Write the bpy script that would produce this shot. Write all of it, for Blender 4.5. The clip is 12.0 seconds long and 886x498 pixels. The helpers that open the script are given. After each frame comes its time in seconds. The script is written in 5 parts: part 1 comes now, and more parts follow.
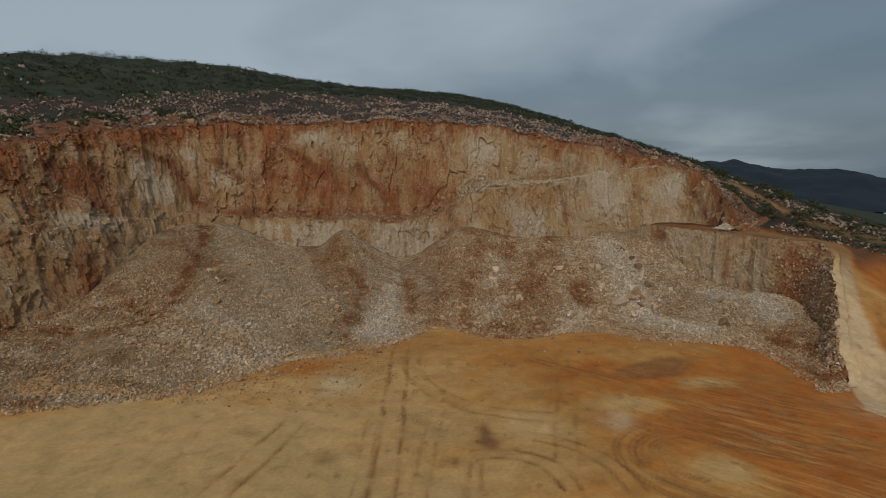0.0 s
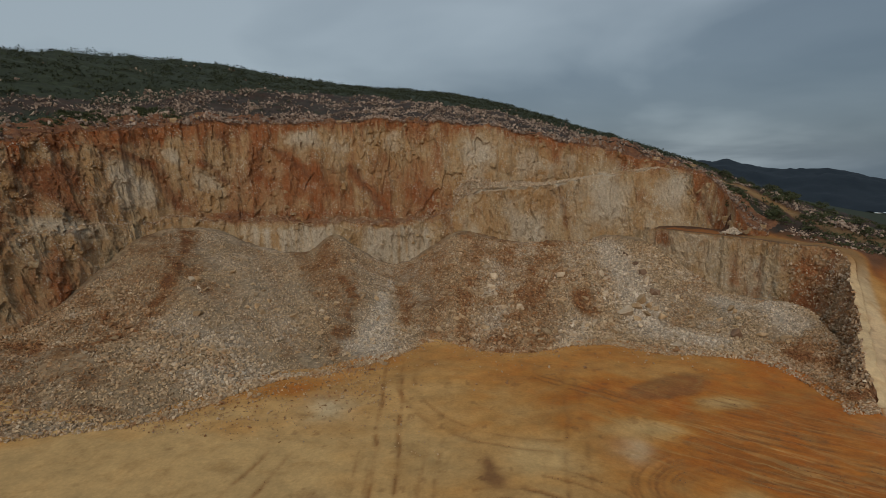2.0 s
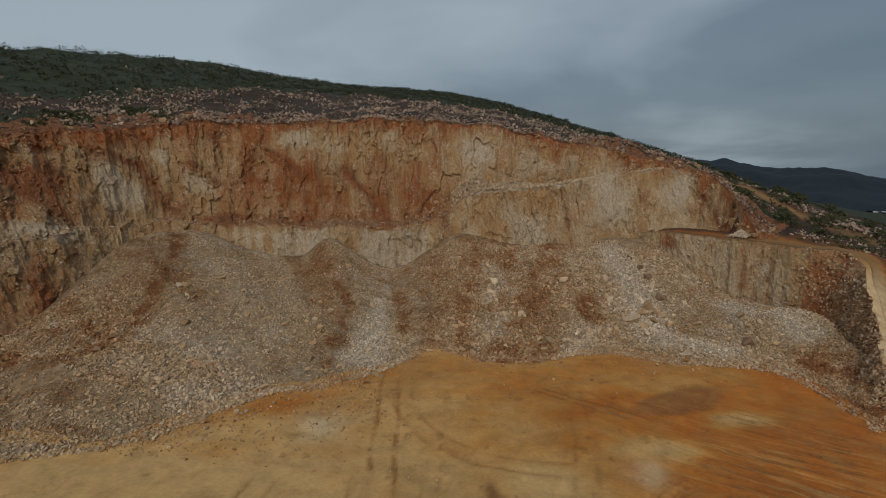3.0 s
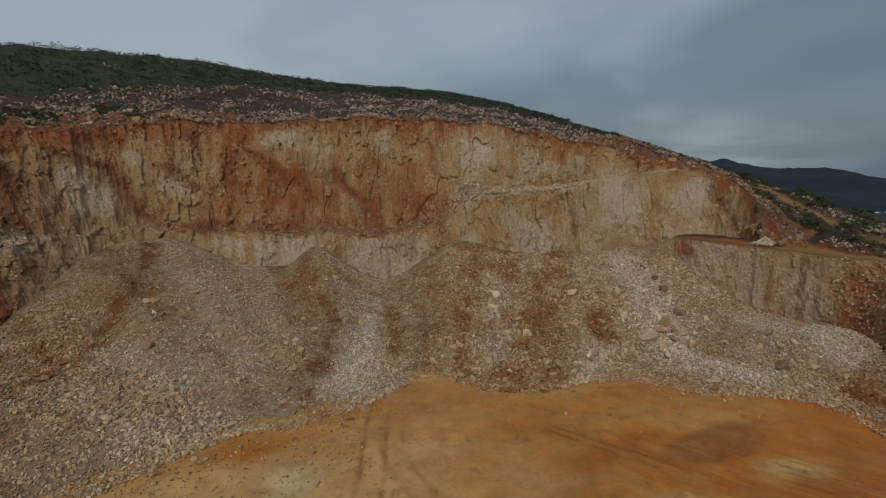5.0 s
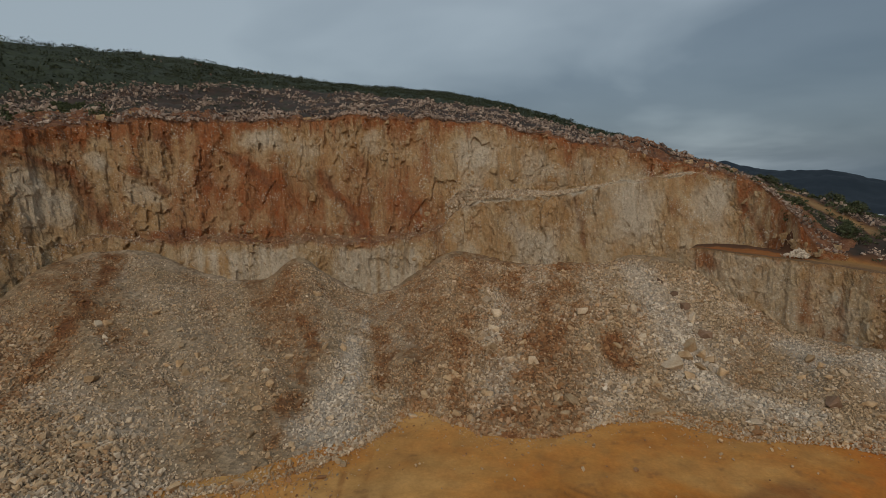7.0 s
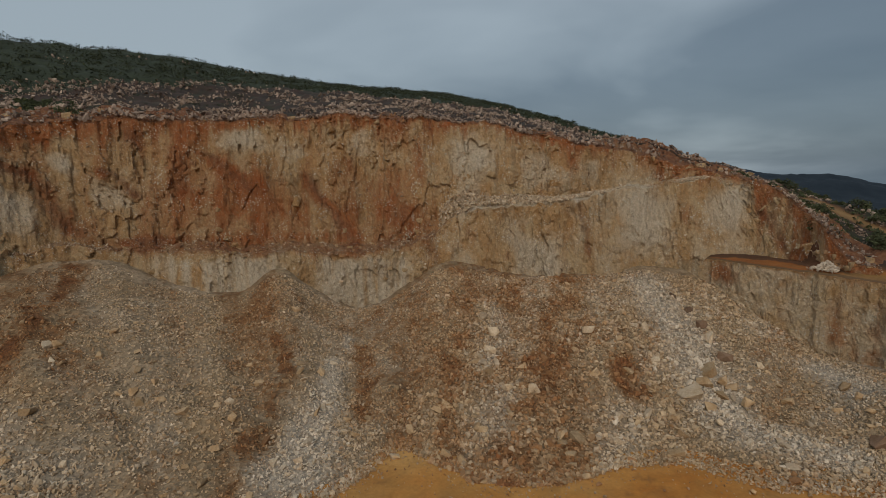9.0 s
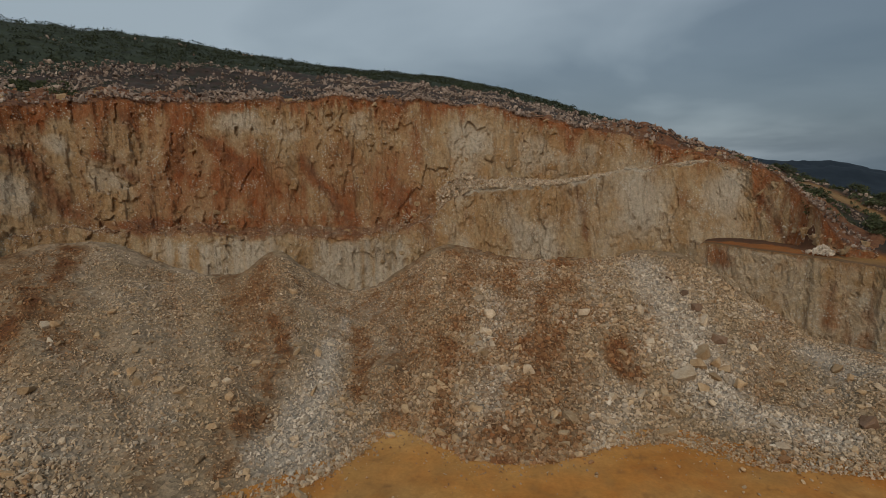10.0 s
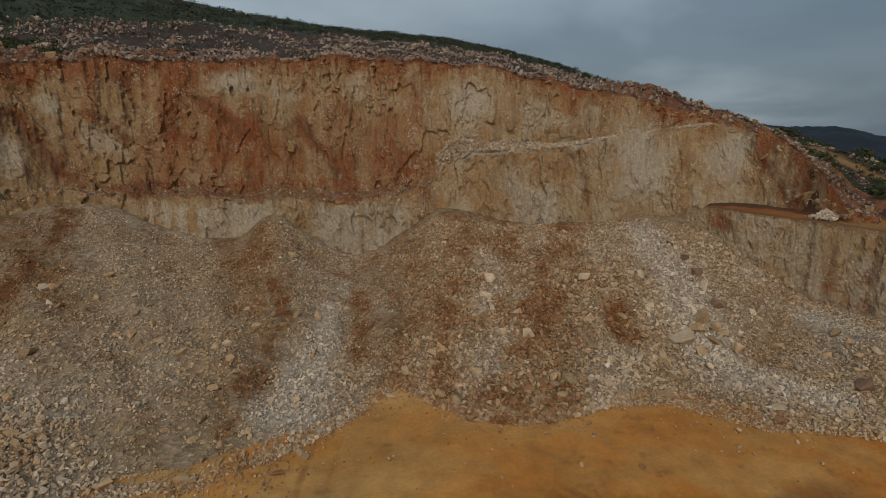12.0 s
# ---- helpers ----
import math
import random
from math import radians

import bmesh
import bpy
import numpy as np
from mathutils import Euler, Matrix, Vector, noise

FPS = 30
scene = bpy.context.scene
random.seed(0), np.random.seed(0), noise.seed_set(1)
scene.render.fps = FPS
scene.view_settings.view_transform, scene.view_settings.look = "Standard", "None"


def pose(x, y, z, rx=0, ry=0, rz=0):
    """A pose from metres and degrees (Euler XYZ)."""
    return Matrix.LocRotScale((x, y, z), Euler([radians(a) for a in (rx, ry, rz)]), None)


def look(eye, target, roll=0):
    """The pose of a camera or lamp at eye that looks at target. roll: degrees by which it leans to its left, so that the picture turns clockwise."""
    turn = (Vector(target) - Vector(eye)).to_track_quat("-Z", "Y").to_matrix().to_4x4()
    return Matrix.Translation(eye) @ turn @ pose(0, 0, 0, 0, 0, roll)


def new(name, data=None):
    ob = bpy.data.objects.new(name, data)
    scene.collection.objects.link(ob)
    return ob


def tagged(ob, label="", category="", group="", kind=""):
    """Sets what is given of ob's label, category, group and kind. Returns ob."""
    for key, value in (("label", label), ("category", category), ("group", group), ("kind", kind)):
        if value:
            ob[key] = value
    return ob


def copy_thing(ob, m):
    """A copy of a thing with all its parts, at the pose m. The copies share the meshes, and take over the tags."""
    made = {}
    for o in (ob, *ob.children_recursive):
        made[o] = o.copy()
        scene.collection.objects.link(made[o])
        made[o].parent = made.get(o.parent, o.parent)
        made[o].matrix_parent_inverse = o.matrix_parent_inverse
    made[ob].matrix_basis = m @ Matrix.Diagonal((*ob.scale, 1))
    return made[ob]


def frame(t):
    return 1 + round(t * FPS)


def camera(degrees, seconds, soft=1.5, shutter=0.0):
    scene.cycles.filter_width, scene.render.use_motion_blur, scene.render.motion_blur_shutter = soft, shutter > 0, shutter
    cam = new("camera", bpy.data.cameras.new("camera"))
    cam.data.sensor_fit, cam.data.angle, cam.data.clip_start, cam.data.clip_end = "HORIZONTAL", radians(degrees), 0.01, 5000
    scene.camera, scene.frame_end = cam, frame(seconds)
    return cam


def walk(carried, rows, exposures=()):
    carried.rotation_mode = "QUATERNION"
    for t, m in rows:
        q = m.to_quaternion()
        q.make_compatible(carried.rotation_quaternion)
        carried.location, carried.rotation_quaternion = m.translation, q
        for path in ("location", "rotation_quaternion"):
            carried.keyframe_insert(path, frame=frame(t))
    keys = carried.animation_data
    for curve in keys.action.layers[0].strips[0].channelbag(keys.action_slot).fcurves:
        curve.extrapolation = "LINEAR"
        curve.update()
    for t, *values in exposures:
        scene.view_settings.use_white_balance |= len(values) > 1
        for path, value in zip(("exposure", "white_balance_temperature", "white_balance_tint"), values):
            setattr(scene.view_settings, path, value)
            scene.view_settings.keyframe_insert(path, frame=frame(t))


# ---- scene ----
cam = camera(80.0, 12.0, soft=0.65)
METRES, EYE, TILT, LEAN, TURN = 30.0, 20.0, -8.0, 0.0, 0.0
ROWS = [
    (0.0, 0.0, 0.0, 0.0, -0.0, -0.0, -0.0),
    (0.5, -0.0041, 0.0259, 0.0064, -0.07, -0.02, 0.02),
    (1.0, -0.0074, 0.0581, 0.014, -0.28, -0.02, 0.05),
    (1.5, -0.0112, 0.0956, 0.0237, -0.55, -0.01, 0.11),
    (2.0, -0.0134, 0.1377, 0.0338, -0.75, -0.05, 0.16),
    (2.5, -0.0147, 0.1839, 0.0446, -0.89, -0.07, 0.19),
    (3.0, -0.0146, 0.2338, 0.056, -0.98, -0.09, 0.26),
    (5.0, 0.0008, 0.4678, 0.0969, -1.1, 0.03, 0.44),
    (5.5, 0.0059, 0.5317, 0.1073, -1.13, 0.1, 0.47),
    (6.0, 0.0127, 0.5979, 0.1186, -1.14, 0.17, 0.48),
    (6.5, 0.0191, 0.6655, 0.1303, -1.13, 0.24, 0.48),
    (7.0, 0.0265, 0.7348, 0.1414, -1.15, 0.28, 0.49),
    (9.0, 0.0647, 0.9365, 0.1749, -1.09, 0.58, 0.31),
    (9.5, 0.0715, 0.9357, 0.1686, -1.12, -0.07, 0.23),
    (10.0, 0.0757, 0.9329, 0.1619, -1.13, -0.93, 0.15),
    (10.5, 0.0777, 0.9332, 0.1569, -1.14, -1.84, 0.09),
    (11.0, 0.0763, 0.9369, 0.1543, -1.18, -2.81, 0.05),
    (11.5, 0.074, 0.9424, 0.1525, -1.22, -3.78, 0.01),
    (12.0, 0.0737, 0.9477, 0.1523, -1.2, -4.61, -0.02),
]
walk(cam, [(t, pose(0, 0, EYE, TILT, LEAN, TURN) @ pose(METRES * x, METRES * y, METRES * z, 90 + pitch, roll, yaw)) for t, x, y, z, yaw, pitch, roll in ROWS])

# ---- light and sky ----
world = bpy.data.worlds.new("overcast_sky")
scene.world = world
world.use_nodes = True
wn, wl = world.node_tree.nodes, world.node_tree.links
wn.clear()


def wnode(kind, **values):
    n = wn.new(kind)
    for k, v in values.items():
        n.inputs[k].default_value = v
    return n


sky = wn.new("ShaderNodeTexSky")
sky.sky_type = "NISHITA"
sky.sun_disc = False
sky.sun_elevation = radians(31)
sky.sun_rotation = radians(190)
sky.air_density, sky.dust_density = 1.0, 3.0
SKY_GAIN = 0.10
sky_scaled = wn.new("ShaderNodeVectorMath")
sky_scaled.operation = "SCALE"
sky_scaled.inputs["Scale"].default_value = SKY_GAIN
wl.new(sky.outputs[0], sky_scaled.inputs[0])
coord = wn.new("ShaderNodeTexCoord")
sep = wn.new("ShaderNodeSeparateXYZ")
wl.new(coord.outputs["Generated"], sep.inputs[0])
# clouds lie on a flat deck: the direction divided by its height
add = wn.new("ShaderNodeMath"); add.operation = "ADD"; add.inputs[1].default_value = 0.16
wl.new(sep.outputs["Z"], add.inputs[0])
mx = wn.new("ShaderNodeMath"); mx.operation = "MAXIMUM"; mx.inputs[1].default_value = 0.05
wl.new(add.outputs[0], mx.inputs[0])
div = wn.new("ShaderNodeVectorMath"); div.operation = "DIVIDE"
comb = wn.new("ShaderNodeCombineXYZ")
for s in "XYZ":
    wl.new(mx.outputs[0], comb.inputs[s])
wl.new(coord.outputs["Generated"], div.inputs[0]); wl.new(comb.outputs[0], div.inputs[1])
cl = wnode("ShaderNodeTexNoise", Scale=0.6, Detail=4.5, Roughness=0.48, Distortion=0.35)
wl.new(div.outputs[0], cl.inputs["Vector"])
ramp = wn.new("ShaderNodeValToRGB")
ramp.color_ramp.elements[0].position, ramp.color_ramp.elements[0].color = 0.36, (0.150, 0.195, 0.235, 1)
ramp.color_ramp.elements[1].position, ramp.color_ramp.elements[1].color = 0.64, (0.34, 0.405, 0.45, 1)
low = ramp.color_ramp.elements.new(0.12)
low.color = (0.105, 0.145, 0.182, 1)
drift = wn.new("ShaderNodeMath"); drift.operation = "MULTIPLY_ADD"; drift.inputs[1].default_value = -0.29
wl.new(sep.outputs["X"], drift.inputs[0]); wl.new(cl.outputs["Fac"], drift.inputs[2])
wl.new(drift.outputs[0], ramp.inputs[0])
mixs = wn.new("ShaderNodeMix"); mixs.data_type = "RGBA"; mixs.inputs[0].default_value = 0.86
wl.new(sky_scaled.outputs[0], mixs.inputs[6]); wl.new(ramp.outputs[0], mixs.inputs[7])
# an overcast deck is brighter overhead than at the horizon
zen = wn.new("ShaderNodeMapRange")
zen.inputs["From Min"].default_value, zen.inputs["From Max"].default_value = 0.30, 0.95
zen.inputs["To Min"].default_value, zen.inputs["To Max"].default_value = 1.0, 1.9
wl.new(sep.outputs["Z"], zen.inputs["Value"])
gain = wn.new("ShaderNodeVectorMath"); gain.operation = "SCALE"
wl.new(mixs.outputs[2], gain.inputs[0]); wl.new(zen.outputs[0], gain.inputs["Scale"])
bg = wnode("ShaderNodeBackground", Strength=1.0)
wl.new(gain.outputs[0], bg.inputs["Color"])
wo = wn.new("ShaderNodeOutputWorld")
wl.new(bg.outputs[0], wo.inputs["Surface"])

sun = new("sun", bpy.data.lights.new("sun", "SUN"))
sun.data.energy, sun.data.angle, sun.data.color = 1.15, radians(24), (1.0, 0.92, 0.80)
sun.matrix_world = look((-12, -95, 108), (0, 60, 10))


# ---- noise on arrays ----
def hash01(ix, iy, iz, seed):
    h = (ix.astype(np.int64) * 374761393 + iy.astype(np.int64) * 668265263 + iz.astype(np.int64) * 2147483647 + seed * 1274126177) & 0xFFFFFFFF
    h = ((h ^ (h >> 13)) * 1274126177) & 0xFFFFFFFF
    h = ((h ^ (h >> 16)) * 2246822519) & 0xFFFFFFFF
    return ((h ^ (h >> 15)) & 0xFFFFFF) / float(0xFFFFFF)


def vnoise(x, y, z, seed=0):
    """Smooth noise from 0 to 1."""
    x, y, z = np.broadcast_arrays(np.asarray(x, float), np.asarray(y, float), np.asarray(z, float))
    ix, iy, iz = np.floor(x), np.floor(y), np.floor(z)
    fx, fy, fz = x - ix, y - iy, z - iz
    fx, fy, fz = (f * f * f * (f * (f * 6 - 15) + 10) for f in (fx, fy, fz))
    out = 0
    for dx in (0, 1):
        for dy in (0, 1):
            for dz in (0, 1):
                w = (fx if dx else 1 - fx) * (fy if dy else 1 - fy) * (fz if dz else 1 - fz)
                out = out + w * hash01(ix + dx, iy + dy, iz + dz, seed)
    return out


def fbm(x, y, z=0.0, octaves=4, seed=0, gain=0.5):
    total, amp, norm, f = 0, 1.0, 0.0, 1.0
    for k in range(octaves):
        total = total + amp * (vnoise(np.asarray(x) * f, np.asarray(y) * f, np.asarray(z) * f, seed + 17 * k) - 0.5)
        norm += amp
        amp *= gain
        f *= 2.03
    return 2 * total / norm


def facets(x, y, z, seed=0, slope=0.45):
    """Broken rock: each cell of a jittered lattice is a flat, tilted facet. Returns its height."""
    ix, iy, iz = np.floor(x), np.floor(y), np.floor(z)
    d1 = np.full(np.shape(x), 9.0); out = d1 * 0
    for dx in (-1, 0, 1):
        for dy in (-1, 0, 1):
            for dz in (-1, 0, 1):
                jx, jy, jz = ix + dx, iy + dy, iz + dz
                qx = x - jx - hash01(jx, jy, jz, seed); qy = y - jy - hash01(jx, jy, jz, seed + 1); qz = z - jz - hash01(jx, jy, jz, seed + 2)
                d = qx * qx + qy * qy + qz * qz
                h = hash01(jx, jy, jz, seed + 3) - 0.5
                h = h + slope * 2 * ((hash01(jx, jy, jz, seed + 4) - 0.5) * (qx + qy) + (hash01(jx, jy, jz, seed + 5) - 0.35) * qz)
                near = d < d1
                out = np.where(near, h, out)
                d1 = np.where(near, d, d1)
    return out


def sstep(a, b, x):
    t = np.clip((np.asarray(x, float) - a) / (b - a), 0, 1)
    return t * t * (3 - 2 * t)


FACE = None


def table(text):
    rows = np.array([[float(w) for w in r.split()] for r in text.strip().splitlines()])
    return rows[:, 0], rows[:, 1:]


def lookup(tab, a, k=0):
    """Smoothed linear reading of a table of bearings."""
    xs, ys = tab
    out = sum(np.interp(np.asarray(a) + o, xs, ys[:, k]) for o in (-1.6, -0.8, 0, 0.8, 1.6)) / 5
    if tab is FACE and k > 0:
        # the broken line of the rim
        calm = 1 - 0.7 * sstep(34, 40, a)
        out = out + calm * ((0, 1.6, 1.3)[k] * fbm(np.asarray(a) / 4.5, np.asarray(a) * 0, 0, 5, 100 + k, 0.6))
    return out


# ---- the plan of the pit, by bearing round its middle (degrees clockwise from +y) ----
CX, CY = 0.0, 40.0
# bearing: foot radius, rim radius, rim height
FACE = table("""
-120 70 80 17
-90 62 76 19
-75 60 75 21
-60 59.5 74 24
-52 62 75 26.4
-45 68 78 28.6
-38 71 80 29.6
-30 64 76 29.8
-22 58.5 73 30.2
-14 57 71.5 30.6
-6 56 70.5 30.6
0 56.8 70.5 30.4
6 59.5 71 29.8
12 61.5 72 28.8
18 62 74 27.6
23 63.5 76.5 26.2
28 67 80 24.6
33 69 84 22.4
36 71 81.5 21.4
38 71 79.5 20.7
40.5 70.5 76 18.6
44 67.5 69.5 15.5
46 66 67.4 12.2
48 65.8 67 11
52 66 67.5 10.8
60 68 70 9
90 95 100 6
120 140 150 5
""")
# bearing: height of the upper ledge, its width, the face's lean back per metre below it
LEDGE = table("""
-120 13 0.5
-45 12.5 1
-38 12.5 3
-30 12.3 6
-22 12 7.5
-8 12 7.5
-2 12.3 6
2 13.5 3
5 16.5 2
8 17.8 4.5
12 17.8 7
18 18.2 8
21 19.0 8
28 20.2 8
33 21.6 7
35.5 20 2.5
37.5 14 0.6
42 13 0.3
50 11 0.3
""")
# lower bench on the east side. bearing: foot radius, top height
BENCH = table("""
28 72 10.8
31 69.5 10.8
34 67 10.9
37 64.6 11.0
41 63 11.0
46 62 10.9
51 61.2 10.7
55 59 10.5
58 56.2 10.0
60 54 9.0
62.5 51.2 7.3
65 48.5 5.6
70 43.6 3.4
74 40.6 2.3
77 38.8 0.5
80 37.3 -0.2
83 36.3 -0.4
90 35.6 -0.5
""")
# toe of the rubble. bearing: radius
TOE = table("""
-120 66
-95 50
-86 37
-80.5 28.5
-76 25.2
-68 24.2
-60 23.4
-53 23.2
-45 23
-37 20.9
-26 20.9
-19 21.8
-15 22.6
-9 25
-5 27.4
-1 30.2
4 27.2
11 25.4
18 25.3
26 27.5
33 31.2
39 34.3
45 34.4
51 35.8
55 38.8
61 42
66 41.4
72 39.6
80 37
90 36
""")
# head of the rubble against the faces. bearing: radius, height, curve
RUBBLE = table("""
-120 76 6 1.3
-84 64 1.2 1.0
-67 60 0.4 0.7
-63 60.5 0.6 0.7
-60 61 1.1 0.7
-56 61.8 2.5 0.8
-52 63 4.5 1.1
-48.5 66 6.8 1.3
-45 68 9.0 1.4
-42 69 10.2 1.45
-40 69.5 10.7 1.5
-37 69 10.6 1.45
-34 67.5 10.4 1.4
-31 65 8.3 1.3
-28 62.5 7.2 1.2
-24 59.5 6.3 1.1
-21 58.7 6.9 1.05
-17.8 58 10.2 1.2
-15.7 57.5 8.4 1.1
-13 57 6.4 1.0
-9 56.5 4.3 0.85
-4.5 56.2 5.0 0.9
0.5 57 8.2 1.05
4 59 9.6 1.1
8 60.5 8.6 1.1
13 61.5 7.7 1.1
19 62.5 7.9 1.15
26 66.5 8.4 1.25
30 67.5 8.9 1.35
34 67 8.4 1.45
46 62 2.3 1.3
58 56 2.4 1.3
64 50 2.2 1.3
70 44.2 1.2 1.2
76 40 0.7 1.2
82 37.5 0.1 1.2
90 36.5 -0.5 1.2
""")
# brow of the slope behind the rim, where it differs from the way up to the skyline. bearing: radius, height
BROW = table("""
-120 90 30
30 90 24.8
33 90 23
36 89 21.3
40 87 19.3
45 83 17
50 80 14.2
56 77.5 11.6
64 80 8.8
90 112 4
120 160 3
""")
# far skyline of the hill. bearing: radius, height
HILL = table("""
-120 150 41
-75 140 45
-50 131 47.8
-41 137 50.8
-33 153 55.0
-28 164 57.0
-24 173 57.8
-16 176 55.2
-10 200 58.0
-6 220 60.2
1 250 63.6
8 220 53.1
15.4 181 41.2
22 182 34.7
29 184 27.0
33 186 22
36 190 14
40 200 3
46 220 -8
60 240 -14
90 240 -16
120 240 -10
""")


def polar(x, y):
    return np.degrees(np.arctan2(x - CX, y - CY)), np.hypot(x - CX, y - CY)


def plateau(a, r):
    """Height of the natural ground above and behind the rim."""
    rr, rz = lookup(FACE, a, 1), lookup(FACE, a, 2)
    hr, hz = lookup(HILL, a, 0), lookup(HILL, a, 1)
    f = np.clip((r - rr) / np.maximum(hr - rr, 8), 0, 1)
    up = rz + (hz - rz) * f
    br, bz = np.maximum(lookup(BROW, a, 0), rr + 3), lookup(BROW, a, 1)
    two = np.where(r < br, rz + (bz - rz) * np.clip((r - rr) / (br - rr), 0, 1), bz + (hz - bz) * sstep(0, 1, (r - br) / (hr - br)))
    near = sstep(30, 34, a)
    beyond = np.maximum(r - hr, 0)
    # stony knoll behind the rim above the upper ledge's end
    knoll = 2.6 * np.exp(-((a - 28) / 5.5) ** 2 - ((r - rr - 6.5) / 5.0) ** 2) * (r > rr - 1)
    return knoll + up * (1 - near) + two * near - (0.10 - 0.085 * near) * beyond ** 1.05 * np.exp(-beyond / 900.0) - (12 + 16 * near) * sstep(0, 330, beyond)


def bench_top(a, r):
    """Height of the road bench and ramp."""
    return lookup(BENCH, a, 1) + 0.0 * r


SCRUB_EDGE = table("""
-120 18
-50 18
-40 17
-34 26
-27 36
-20 47
-15 56
-8 68
-3 70
3 60
10 55
18 50
24 60
31 55
35 25
120 20
""")


def scrub_line(a):
    """How far behind the rim the scrub begins."""
    return lookup(SCRUB_EDGE, a)


def bench_foot(a):
    a = np.asarray(a, float)
    return lookup(BENCH, a, 0) + sstep(54, 60, a) * (1.1 * fbm(a / 3.2, 0 * a, 0, 3, 115) + 0.15 * fbm(a / 0.9, 0 * a, 0, 2, 116))


def bench_edge(a):
    """Radius of the upper edge of the bench face: upright in the north, a crumbling scarp beside the ramp."""
    return bench_foot(a) + 0.6 + 2.6 * sstep(52, 60, a) * np.clip(lookup(BENCH, a, 1) / 5, 0, 1) + 5.0 * np.exp(-((np.asarray(a, float) - 58) / 3.6) ** 2)


def ground_height(x, y):
    a, r = polar(x, y)
    und = 0.22 * fbm(x / 9, y / 9, 0, 3, 5) + 0.05 * fbm(x / 1.3, y / 1.3, 0, 2, 6)
    floor = und
    rr = lookup(FACE, a, 1)
    hilly = plateau(a, r) + 0.9 * fbm(x / 9, y / 9, 0, 4, 7) * sstep(0, 6, r - rr) + 0.5 * fbm(x / 2.4, y / 2.4, 0, 3, 8)
    br = bench_foot(a)
    bench = bench_top(a, r) + 0.12 * fbm(x / 2, y / 2, 0, 3, 9)
    east = sstep(30, 34, a)
    hilly_step = sstep(1.2, 3.0, r - rr)
    blend = sstep(-1.5, 1.5, r - rr)
    east_all = bench * (1 - blend) + hilly * blend
    east_step = sstep(0.3, 1.3, r - bench_edge(a))
    east_h = floor * (1 - east_step) + east_all * east_step
    west_h = floor * (1 - hilly_step) + hilly * hilly_step
    h = np.where(a > 46, east_h, np.where((a > 30) & (r < rr + 1.0), np.maximum(floor, east_h * east), west_h))
    # open ground behind the camera
    behind = sstep(100, 118, np.abs(a))
    return h * (1 - behind) + (und - 0.0) * behind


def rubble_height(x, y):
    a, r = polar(x, y)
    toe = lookup(TOE, a)
    top, tz, p = (lookup(RUBBLE, a, k) for k in range(3))
    toe = toe + 0.6 * fbm(a / 4, r * 0, 0, 3, 21)
    f0 = (r - toe) / (top - toe)
    f = np.clip(f0, 0, 1.25)
    lumps = 0.9 * fbm(x / 8, y / 8, 0, 3, 22) + 0.40 * fbm(x / 2.1, y / 2.1, 0, 4, 23, 0.6)
    gully = 0.7 * fbm(a / 4.5, r / 60, 0, 2, 24)
    # earth mound dumped on the outer end, and the low heap before it
    heap = 2.0 * np.exp(-((x + 41) / 5.5) ** 2 - ((y - 59.5) / 3.2) ** 2) + 1.1 * np.exp(-((x + 29) / 8) ** 2 - ((y - 54.5) / 4.5) ** 2)
    heap = heap + 1.7 * np.exp(-((x - 42.5) / 4.5) ** 4 - ((y - 69.8) / 3.2) ** 4)
    return tz * f ** p + heap * sstep(0, 0.12, f) + (lumps + gully) * sstep(0, 0.3, f) * (1 - 0.6 * sstep(0.75, 1, f)) - 0.75 * (1 - sstep(-0.05, 0.07, f0)) + 0.08


# ---- colour masks with a shape of their own: iron-red soil, pale fresh stone ----
def trail(x, y, stops, seed):
    """Nearness to a line of spilled soil through (bearing, radius, half width) stops; 1 on the line."""
    wx = x + 1.1 * fbm(x / 3.2, y / 3.2, 0, 3, seed) + 0.5 * fbm(x / 0.9, y / 0.9, 0, 2, seed + 3)
    wy = y + 1.1 * fbm(x / 3.2, y / 3.2, 5.5, 3, seed + 1)
    px = [(CX + r * math.sin(math.radians(a)), CY + r * math.cos(math.radians(a)), w) for a, r, w in stops]
    best = np.zeros(np.shape(x))
    for (x0, y0, w0), (x1, y1, w1) in zip(px[:-1], px[1:]):
        ln = max((x1 - x0) ** 2 + (y1 - y0) ** 2, 1e-6)
        t = np.clip(((wx - x0) * (x1 - x0) + (wy - y0) * (y1 - y0)) / ln, 0, 1)
        d = np.hypot(wx - x0 - t * (x1 - x0), wy - y0 - t * (y1 - y0)) / (1.35 * (w0 + (w1 - w0) * t))
        best = np.maximum(best, np.exp(-d ** 2))
    return best


